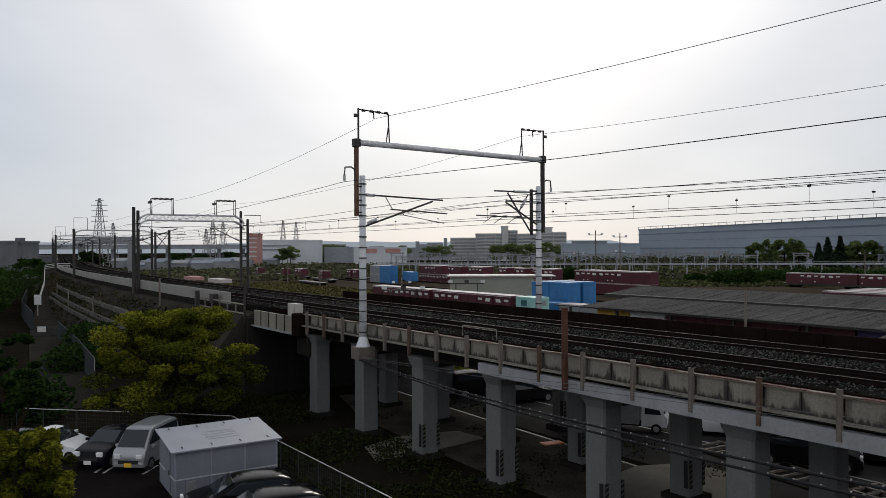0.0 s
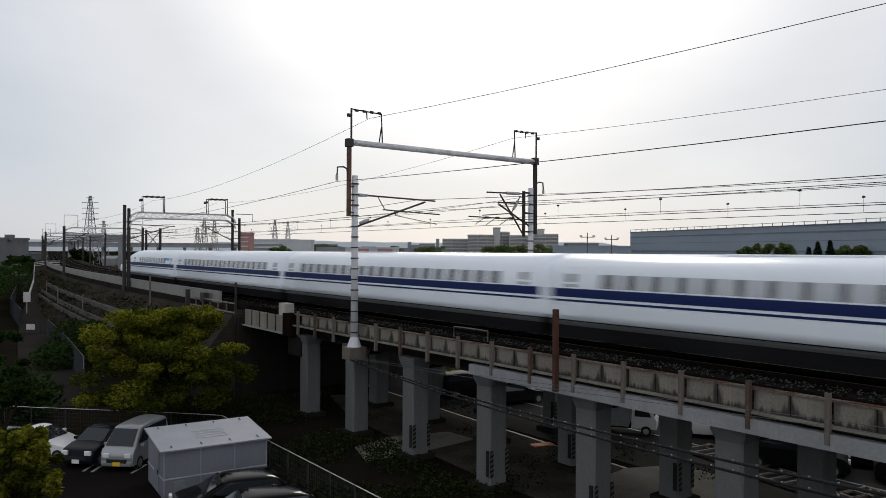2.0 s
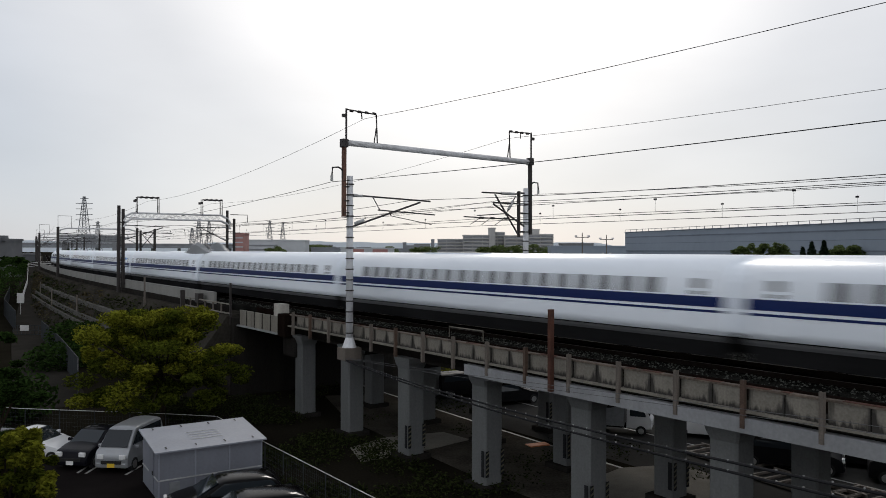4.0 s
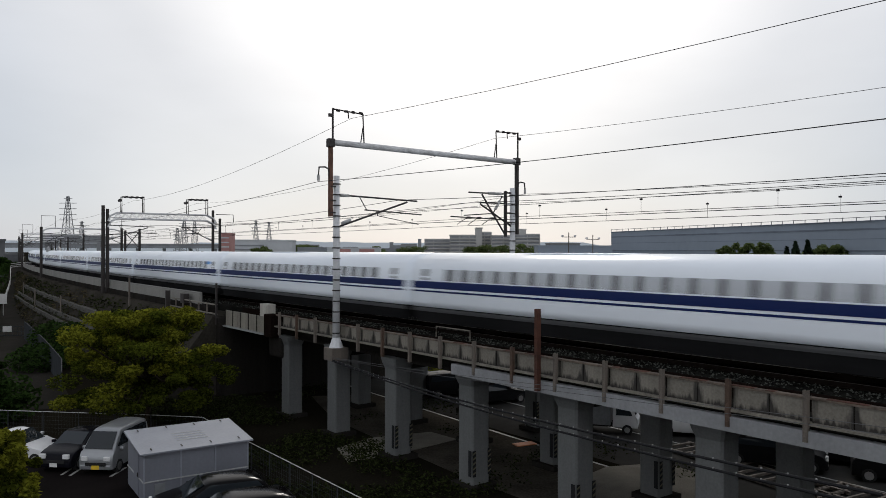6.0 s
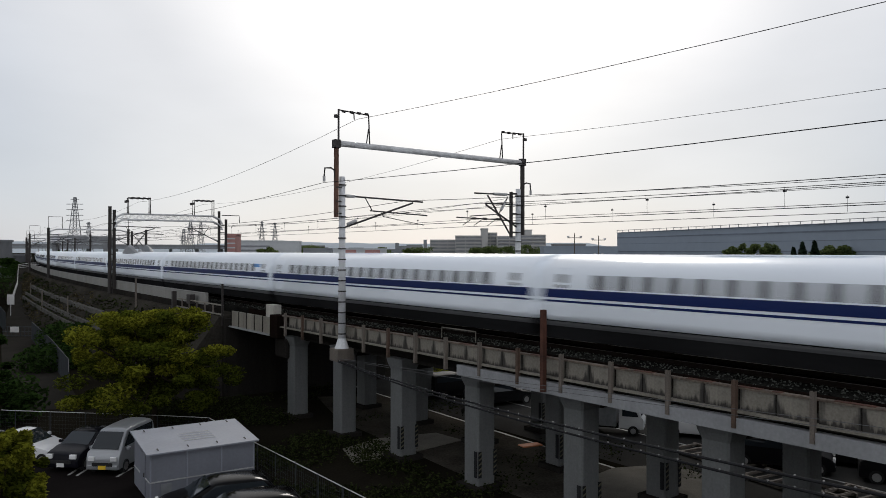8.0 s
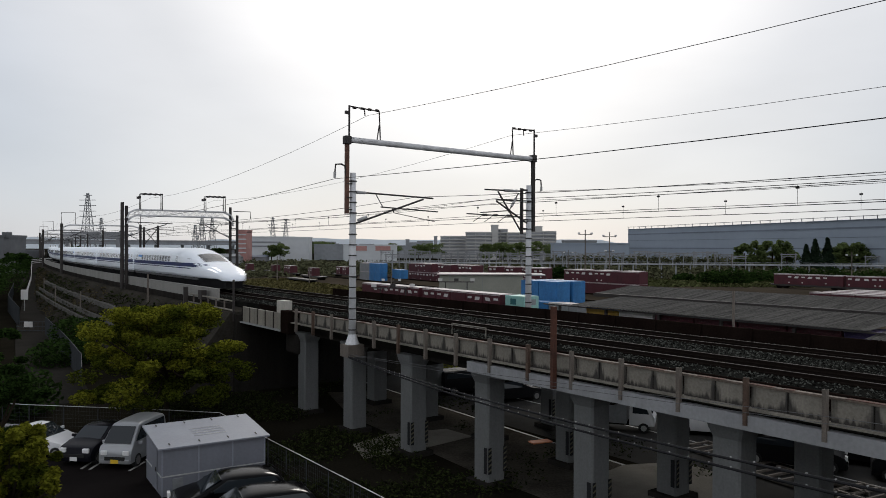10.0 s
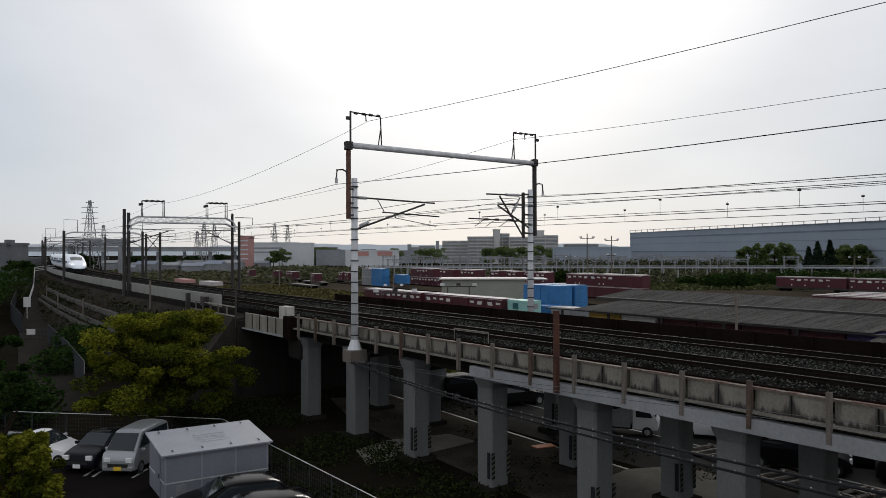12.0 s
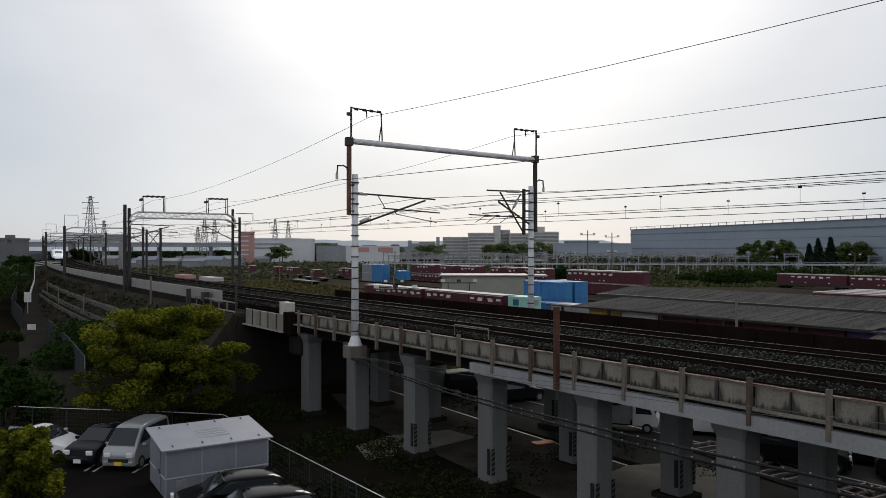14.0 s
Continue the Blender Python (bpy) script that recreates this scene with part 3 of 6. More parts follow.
def cantilever(parent, s, d0, z0, way, reach):
    """A pull-off arm: top tube, brace and steady arm. way is -1 for an arm that reaches away from the near side."""
    def q(u, z):
        return P(s, d0 + way * u, z)
    part("top_tube", tube_between(q(0.15, z0 + 0.62), q(reach, z0 + 0.50), 0.045), M["steel_dark"], parent)
    part("brace", tube_between(q(0.2, z0 - 0.95), q(reach - 0.65, z0 + 0.42), 0.05), M["steel_dark"], parent)
    part("stay", tube_between(q(1.35, z0 + 0.55), q(1.75, z0 - 0.05), 0.025), M["steel_dark"], parent)
    part("registration_tube", tube_between(q(1.65, z0 - 0.08), q(reach + 0.3, z0 - 0.22), 0.035), M["steel_dark"], parent)
    part("steady_arm", tube_between(q(2.35, z0 - 0.15), q(2.45, z0 - 0.36), 0.03), M["steel_dark"], parent)
    part("steady_arm", tube_between(q(2.45, z0 - 0.36), q(reach + 0.1, z0 - 0.75), 0.02), M["steel_dark"], parent)
    for z in (z0 + 0.61, z0 - 0.82):
        u0 = 0.2 if z > z0 else 0.3
        dz = 0.0 if z > z0 else 0.22
        part("insulator", tube_between(q(u0, z), q(u0 + 0.5, z + dz), 0.085, 10), M["porcelain"], parent, "grey porcelain insulator", smooth=True)


def wire_bracket(parent, s, dn, z0, side, material):
    """A square loop on the beam's end that holds the feeder wire."""
    a, b = dn, dn - side * 1.75
    part("bracket_post", tube_between(P(s, a, z0), P(s, a, z0 + 1.72), 0.05), material, parent)
    part("bracket_leg", tube_between(P(s, b - 0.08, z0 - 0.1), P(s, b, z0 + 1.6), 0.035), material, parent)
    part("bracket_leg", tube_between(P(s, b + 0.16, z0 - 0.1), P(s, b, z0 + 0.9), 0.03), material, parent)
    part("bracket_bar", tube_between(P(s, a, z0 + 1.68), P(s, b, z0 + 1.6), 0.035), material, parent)
    for w in (0.12, 0.38, 0.62, 0.88):
        p = P(s, a + (b - a) * w, z0 + 1.64)
        q2 = P(s, a + (b - a) * (w + 0.1), z0 + 1.63)
        part("insulator", tube_between(p, q2, 0.07), M["steel_dark"], parent)
    part("hanger", tube_between(P(s, (a + b) / 2, z0 + 1.62), P(s, (a + b) / 2 - 0.03, z0 + 1.28), 0.03), M["steel_dark"], parent)
    part("cap", Mesh().box(P(s, a + side * 0.12, z0 + 1.35), (0.22, 0.12, 0.16), heading(s)), material, parent)


def pipe_portal(s):
    t = thing("catenary_portal", "portal of pale concrete masts and round steel beam over two tracks", "catenary mast")
    dn, df, zb = 3.85, -8.12, 15.1

    def rod(name, d0, z0, d1, z1, r, material="steel_dark", label=""):
        part(name, tube_between(P(s, d0, z0), P(s, d1, z1), r), M[material], t, label)

    for d, base in ((dn, 4.95), (df, 5.3)):
        sd = 1 if d > 0 else -1
        m = part("mast", tube_between(P(s, d, base), P(s, d, 13.45), 0.19, 14, 0.15), M["mast_pale"], t, "pale tapered concrete mast", smooth=True)
        for z in frange(base + 0.6, 13.0, 0.55):
            part("band", Mesh().tube([P(s, d, z), P(s, d, z + 0.06)], 0.205, 14), M["steel_dark"], m)
        z0 = 11.4 if d > 0 else 10.7
        part("extension", Mesh().box(P(s, d + sd * 0.34, (z0 + 15.2) / 2), (0.17, 0.2, 15.2 - z0), heading(s)), M["brown_steel"] if d > 0 else M["mast_dark"], t, "rusty steel mast extension" if d > 0 else "")
        for z in (12.9, 12.2, 11.6):
            part("clamp", Mesh().box(P(s, d + sd * 0.15, z), (0.5, 0.24, 0.06), heading(s)), M["steel_dark"], t)
        part("feeder_hook", Mesh().tube([P(s, d + sd * 0.4, 13.3), P(s, d + sd * 0.45, 13.75), P(s, d + sd * 0.65, 13.85), P(s, d + sd * 0.98, 13.82), P(s, d + sd * 1.02, 13.4)], 0.045), M["steel_dark"], t)
        part("hook_insulator", tube_between(P(s, d + sd * 1.02, 13.42), P(s, d + sd * 1.02, 13.15), 0.07, 10), M["porcelain"], t)
    part("base", Mesh().tube([P(s, dn, 4.75), P(s, dn, 5.02), P(s, dn, 5.35)], 0.42, 10, 0.2), M["mast_pale"], t)
    part("base_box", Mesh().box(P(s, dn, 4.55), (0.95, 0.85, 0.62), heading(s)), M["post"], t, "rusty bracket box on the viaduct edge", bevel=0.03)
    part("plinth", Mesh().box(P(s, df, 5.35), (0.7, 0.7, 0.55), heading(s)), M["panel"], t)
    part("beam", tube_between(P(s, dn + 0.3, zb), P(s, df - 0.5, zb - 0.07), 0.15, 14), M["galv"], t, "round galvanised cross beam", smooth=True)
    for d in (dn + 0.34, df - 0.34):
        part("beam_socket", Mesh().box(P(s, d, zb - 0.03), (0.34, 0.34, 0.42), heading(s)), M["steel_dark"], t, bevel=0.03)
    wire_bracket(t, s, dn + 0.22, zb, 1, M["steel_dark"])
    wire_bracket(t, s, df - 0.42, zb, -1, M["steel_dark"])
    cantilever(t, s, dn, 11.88, -1, 4.95)
    # outrigger frame and tension arms on the far mast
    part("outrigger_post", Mesh().box(P(s, df + 0.57, 11.9), (0.13, 0.16, 2.7), heading(s)), M["mast_dark"], t)
    for z in (13.15, 12.5, 11.95, 11.4, 10.85):
        part("outrigger", Mesh().box(P(s, df + 0.28, z), (0.75, 0.1, 0.1), heading(s)), M["galv"] if z == 12.5 else M["steel_dark"], t)
    rod("tension_arm", -7.5, 13.08, -4.73, 13.05, 0.045)
    rod("insulator", -7.2, 13.08, -6.2, 13.07, 0.09, "porcelain", "grey porcelain insulator")
    rod("tension_arm", -8.5, 12.52, -5.58, 12.5, 0.05)
    rod("brace", -5.71, 12.98, -7.46, 10.74, 0.05)
    rod("brace", -5.58, 12.42, -8.5, 10.92, 0.055)
    rod("brace", -7.3, 12.95, -6.5, 11.8, 0.035)
    rod("insulator", -7.1, 12.65, -6.75, 12.15, 0.085, "porcelain", "grey porcelain insulator")
    rod("registration_tube", -7.46, 11.56, -3.43, 11.63, 0.035)
    rod("registration_tube", -6.6, 11.9, -4.4, 11.72, 0.03)
    for d in (-6.4, -5.4, -4.6):
        rod("steady_arm", d, 11.6, d + 0.7, 11.2, 0.02)
        rod("insulator", d, 11.6, d - 0.25, 11.6, 0.07, "steel_dark")
    return t


def dark_portal(s):
    t = thing("catenary_portal", "dark twin-post steel portal with a galvanised truss beam", "catenary mast")
    dn, df, zt, zl = 3.7, -7.95, 13.62, 13.0
    for d, lean, pair in ((dn, 1, ((3.92, 14.35, 0.2), (3.5, 14.0, 0.19))), (df, -1, ((-7.55, 14.2, 0.17), (-8.34, 13.3, 0.17)))):
        for dd, top, r in pair:
            part("mast", tube_between(P(s, dd, 4.6 if d > 0 else 5.2), P(s, dd, top), r, 10, r * 0.85), M["mast_dark"], t)
        for z in frange(6.2, 12.6, 0.8):
            part("batten", Mesh().box(P(s, d, z), (0.8, 0.2, 0.08), heading(s)), M["steel_dark"], t)
    for o in (-0.28, 0.28):
        for z in (zt, zl):
            pts = [P(s + o, dn - 0.2, z - 0.9), P(s + o, dn - 0.45, z - 0.35), P(s + o, dn - 1.1, z), P(s + o, df + 1.1, z), P(s + o, df + 0.4, z - 0.35), P(s + o, df + 0.1, z - 0.9)]
            part("chord", Mesh().tube(pts, 0.085, 8), M["galv"], t)
        for q in frange(df + 1.2, dn - 1.6, 0.75):
            part("lacing", tube_between(P(s + o, q, zl), P(s + o, q + 0.37, zt), 0.03, 5), M["galv"], t)
            part("lacing", tube_between(P(s + o, q + 0.37, zt), P(s + o, q + 0.75, zl), 0.03, 5), M["galv"], t)
    for da, db in ((2.2, 0.0), (-4.65, -6.8)):
        for o, dd in ((-0.5, 0.0), (0.5, -0.1)):
            a, b = da + dd, db + dd
            part("feeder_frame", Mesh().tube([P(s + o, a, zt), P(s + o, a, zt + 1.68), P(s + o, b, zt + 1.68), P(s + o, b, zt)], 0.055), M["steel_dark"], t)
            for w in (0.15, 0.4, 0.65, 0.9):
                k = a + (b - a) * w
                part("insulator", tube_between(P(s + o, k, zt + 1.68), P(s + o, k - 0.25, zt + 1.68), 0.09), M["steel_dark"], t)
            part("cap", Mesh().box(P(s + o, a + 0.15, zt + 1.3), (0.25, 0.15, 0.25), heading(s)), M["steel_dark"], t)
    part("feeder_hook", Mesh().tube([P(s, -7.9, 13.75), P(s, -9.9, 13.75), P(s, -9.9, 12.9)], 0.045), M["steel_dark"], t)
    cantilever(t, s, dn, 11.7, -1, 4.9)
    cantilever(t, s, df + 0.3, 11.7, 1, 3.6)
    return t


def plain_portal(s):
    t = thing("catenary_portal", "slim dark steel portal spanning the railway tracks", "catenary mast")
    dn, df, zb = 4.0, -8.0, 13.2
    for d in (dn, df):
        part("mast", tube_between(P(s, d, 5.0), P(s, d, zb + 0.2), 0.22, 8), M["mast_dark"], t)
    part("beam", Mesh().tube([P(s, dn, zb - 1.0), P(s, dn - 0.35, zb - 0.3), P(s, dn - 1.2, zb), P(s, df + 1.2, zb), P(s, df + 0.35, zb - 0.3), P(s, df, zb - 1.0)], 0.12, 8), M["galv"], t)
    for d in (dn, df + 2):
        part("feeder_frame", Mesh().tube([P(s, d, zb), P(s, d, zb + 2.0), P(s, d - 2.0, zb + 2.0), P(s, d - 2.0, zb)], 0.05), M["steel_dark"], t)
    cantilever(t, s, dn, 11.75, -1, 3.75)
    cantilever(t, s, df, 11.75, 1, 3.4)
    return t


PORTALS = [-42.0, 10.0, 60.0, 111.0, 161.0, 211.0, 261.0, 311.0, 361.0]
pipe_portal(10.0)
pipe_portal(-42.0)
dark_portal(60.0)
for s in PORTALS[3:]:
    plain_portal(s)

# ---- wires along the line ----


def line_wire(name, label, d, z, sag, r, first=None, past=None):
    """past: offset and height from the second portal of the picture on, where they differ."""
    pts = []
    for k, (a, b) in enumerate(zip(PORTALS, PORTALS[1:])):
        d0, z0 = past if past and k >= 2 else (d, z)
        d1, z1 = past if past and k >= 1 else (d, z)
        for q in range(10):
            u = q / 10
            dip = first if first is not None and k == 0 else sag
            pts.append(P(a + (b - a) * u, d0 + (d1 - d0) * u, z0 + (z1 - z0) * u - dip * 4 * u * (1 - u)))
    return whole(name, Mesh().tube(pts, r, 4), M["wire"], label, "wire", "", "overhead wires")


for c in (0.0, TRACK2):
    line_wire("messenger_wire", "upper catenary messenger wire over the track", c, 12.4, 0.5 if c == 0 else 0.32, 0.013)
    line_wire("auxiliary_wire", "auxiliary catenary wire over the track", c, 11.78 if c == 0 else 11.52, 0.12, 0.011)
    cw = line_wire("contact_wire", "copper contact wire over the track", c, 11.12, 0.05, 0.012)
    for a, b in zip(PORTALS[:4], PORTALS[1:5]):
        for q in range(1, 10):
            u = q / 10
            s = a + (b - a) * u
            part("dropper", Mesh().tube([P(s, c, 11.1), P(s, c, 11.7)], 0.006, 4), M["wire"], cw)
            part("clip", Mesh().box(P(s, c, 11.62), (0.05, 0.1, 0.06), heading(s)), M["wire"], cw)
line_wire("feeder_wire", "high feeder wire on the portal brackets", 3.0, 16.42, 0.85, 0.011, 0.56, (1.1, 14.9))
line_wire("feeder_wire", "high feeder wire on the portal brackets", -6.7, 16.3, 0.85, 0.010, 0.63, (-5.7, 14.9))
line_wire("return_wire", "return wire on the mast hooks", 4.87, 13.1, 0.5, 0.013, 0.45, (4.6, 12.5))
line_wire("return_wire", "return wire on the mast hooks", -9.14, 13.15, 0.55, 0.011, 0.5, (-9.9, 12.8))
line_wire("return_wire", "return wire under the portal beam", -7.3, 12.5, 0.3, 0.010)

# sagging cable pair from the mast foot, with clips
p0, p1 = P(10, 4.2, 4.25), Vector((7.4, 12.0, 5.55))
for off, nm in ((0.0, 1), (0.17, 0)):
    pts = []
    for q in range(25):
        u = q / 24
        p = p0.lerp(p1, u)
        pts.append(p + Vector((0, 0, off * (0.3 + u) - 0.55 * 4 * u * (1 - u) * 0.55)))
    cab = whole("hanging_cable", Mesh().tube(pts, 0.03, 6), M["wire"], "black sagging cable with pale clips", "cable")
    for q in range(0, 24):
        for w in (0.0, 0.5):
            p = pts[q].lerp(pts[q + 1], w)
            part("clip", Mesh().box(p + Vector((0, 0, 0.03)), (0.03, 0.03, 0.035)), M["clip"], cab)
part("insulator", Mesh().tube([p1 + Vector((-0.25, 0.1, -0.1)), p1 + Vector((-0.15, 0.1, 0.02))], 0.06, 10), M["porcelain"], cab, "white cable end insulator")
for dz in (0.0, 0.12):
    whole("thin_wire", Mesh().tube([P(10, 4.2, 4.35 + dz * 0.3), P(2, 4.4, 4.65 + dz), P(-14, 4.8, 5.55 + dz * 1.4), P(-26, 5, 6.1 + dz)], 0.008, 4), M["wire_pale"], "thin pale wire strung along the viaduct", "wire")

# rusty post and the lone posts at the track's edge
for s, d, z0, z1, r, nm in ((-4.0, 3.75, 4.75, 7.65, 0.09, "rust"), (26.0, 4.0, 4.7, 7.5, 0.06, "mast_dark"), (36.0, 4.2, 4.7, 6.6, 0.16, "mast_dark"), (46.0, 4.6, 4.6, 7.3, 0.07, "post"), (-2.9, -9.2, 4.5, 7.75, 0.05, "post")):
    whole("marker_post", Mesh().box(P(s, d, (z0 + z1) / 2), (r * 2, r * 1.6, z1 - z0), heading(s)), M[nm], "slim rusty steel post at the viaduct edge" if nm == "rust" else "slim weathered steel trackside post", "post")
cb = whole("trackside_cabinet", Mesh().box(P(20.0, 3.0, 5.95), (0.5, 1.15, 0.95), heading(20)), M["cabinet"], "pale grey trackside equipment cabinet", "cabinet")
part("door", Mesh().box(P(20.0, 3.27, 5.95), (0.03, 0.9, 0.75), heading(20)), M["cabinet"], cb)
cb = whole("trackside_cabinet", Mesh().box(P(33.5, 3.7, 6.1), (0.4, 0.8, 0.7), heading(33)), M["mast_dark"], "dark trackside equipment box on the wall", "cabinet")
hp = whole("hand_rail", Mesh().tube([P(4.3, 1.9, 5.75), P(4.3, 1.9, 6.25), P(1.9, 1.9, 6.25), P(1.9, 1.9, 5.75)], 0.03), M["panel"], "low pipe rail beside the track", "railing")

# ---- the train ----
PROF = [(1.665, 1.08), (1.685, 1.35), (1.69, 1.7), (1.68, 2.1), (1.655, 2.5), (1.60, 2.85), (1.48, 3.12), (1.28, 3.33), (0.98, 3.48), (0.6, 3.57), (0.25, 3.605), (0.0, 3.61)]


def prof_x(z):
    for (xa, za), (xb, zb) in zip(PROF, PROF[1:]):
        if za <= z <= zb:
            return xa + (xb - xa) * (z - za) / (zb - za)
    return PROF[0][0] if z < PROF[0][1] else 0.0


TOP = [(0, 1.0), (0.25, 1.24), (0.6, 1.45), (1.2, 1.68), (2.4, 2.0), (3.4, 2.16), (4.4, 2.33), (5.4, 2.58), (6.3, 2.86), (7.1, 3.08), (7.9, 3.26), (9.3, 3.49), (10.7, 3.61)]
WID = [(0, 0.22), (0.25, 0.68), (0.6, 0.95), (1.2, 1.2), (2.4, 1.45), (3.4, 1.54), (4.4, 1.59), (5.4, 1.62), (6.3, 1.645), (7.1, 1.66), (7.9, 1.67), (9.3, 1.68), (10.7, 1.68)]


def table(rows, u):
    for (a, p), (b, q) in zip(rows, rows[1:]):
        if u <= b:
            return p + (q - p) * max(0, (u - a)) / (b - a)
    return rows[-1][1]


def nose_x(u, z):
    top = table(TOP, u)
    if z >= top:
        return 0.0
    zz = 1.08 + (z - 1.08) * 2.53 / max(0.05, top - 1.08)
    return table(WID, u) / 1.68 * prof_x(zz)


def ring(y, w=1.68, top=3.61, low=1.08):
    pts = [(x * w / 1.68, low + (z - 1.08) * (top - low) / 2.53) for x, z in PROF]
    return [(x, y, z) for x, z in pts] + [(-x, y, z) for x, z in reversed(pts[:-1])]


def side_strip(ys, z0, z1, side, lift, xf):
    m = Mesh()
    zs = [z0, (z0 + z1) / 2, z1]
    i = len(m.v)
    for y in ys:
        for z in zs:
            m.v.append((side * (xf(y, z) + lift), y, z))
    n = len(zs)
    for a in range(len(ys) - 1):
        for b in range(n - 1):
            q = (i + a * n + b, i + a * n + b + 1, i + (a + 1) * n + b + 1, i + (a + 1) * n + b)
            m.f.append(q if side > 0 else q[::-1])
    # returns round the back give the strip its thickness
    return m


def flat_x(y, z):
    return prof_x(z)


def underparts(car, y0, y1, bogies):
    for side in (1, -1):
        sk = Mesh().loft([[(side * 1.58, y, 1.1), (side * 1.56, y, 0.85), (side * 1.42, y, 0.36), (side * 1.3, y, 0.36), (side * 1.4, y, 1.1)] for y in (y0, y1)])
        part("skirt", sk, M["train_skirt_shaded"], car, "lower skirt with the shade below the body put into its colour")
        edge = Mesh().loft([[(side * 1.60, y, 1.03), (side * 1.61, y, 0.96), (side * 1.59, y, 0.86), (side * 1.5, y, 0.86), (side * 1.5, y, 1.03)] for y in (y0, y1)])
        part("skirt_edge", edge, M["skirt_edge"], car, "grey rounded upper edge of the skirt")
    part("underframe", Mesh().box((0, (y0 + y1) / 2, 0.75), (2.6, (y1 - y0) - 0.3, 0.6)), M["train_under"], car)
    for b in bogies:
        bg = part("bogie", Mesh().box((0, b, 0.5), (2.5, 3.2, 0.35)), M["train_under"], car)
        for o in (1.25, -1.25):
            for side in (0.755, -0.755):
                part("wheel", Mesh().tube([(side - 0.07, b + o, 0.43), (side + 0.07, b + o, 0.43)], 0.43, 16), M["rail"], bg)


win_h = (2.33, 2.84)
wm = {}
for side in (1, -1):
    m = Mesh()
    zs = [win_h[0], 2.60, win_h[1]]
    outer, inner = [], []
    for z in zs:
        x = prof_x(z)
        outer.append(side * (x + 0.012))
        inner.append(side * (x - 0.03))
    m.loft([[(inner[q], y, zs[q]) for q in (0, 1, 2)] + [(outer[q], y, zs[q]) for q in (2, 1, 0)] for y in (-0.31, 0.31)])
    wm[side] = m.data("window", M["train_glass"])
door_m = {}
for side in (1, -1):
    m = Mesh()
    zs = [1.25, 1.7, 2.1, 2.5, 2.85, 3.1]
    m.loft([[(side * (prof_x(z) - 0.02), y, z) for z in zs] + [(side * (prof_x(z) + 0.008), y, z) for z in reversed(zs)] for y in (-0.42, 0.42)])
    door_m[side] = m.data("door", M["white_car"])
emb_m = {}
for side in (1, -1):
    m = Mesh()
    m.loft([[(side * (prof_x(z) - 0.01), y, z) for z in (2.62, 2.84)] + [(side * (prof_x(z) + 0.011), y, z) for z in (2.84, 2.62)] for y in (-0.75, 0.75)])
    emb_m[side] = m.data("emblem", mat("emblem_blue", (0.05, 0.25, 0.62), 0.4, bump=0, dark=0.95, light=1.05))


def fit_out(car, y_lo, y_hi, doors, rows, emblem):
    for side in (1, -1):
        for y in rows:
            w = part("window", wm[side], None, car)
            w.matrix_basis = pose(0, y, 0)
        for y in doors:
            w = part("door", door_m[side], None, car)
            w.matrix_basis = pose(0, y, 0)
            dw = part("door_window", wm[side], None, w)
            dw.matrix_basis = Matrix.Diagonal((1, 0.6, 1, 1))
        if emblem is not None:
            w = part("emblem", emb_m[side], None, car, "pale blue emblem plate")
            w.matrix_basis = pose(0, emblem, 0)


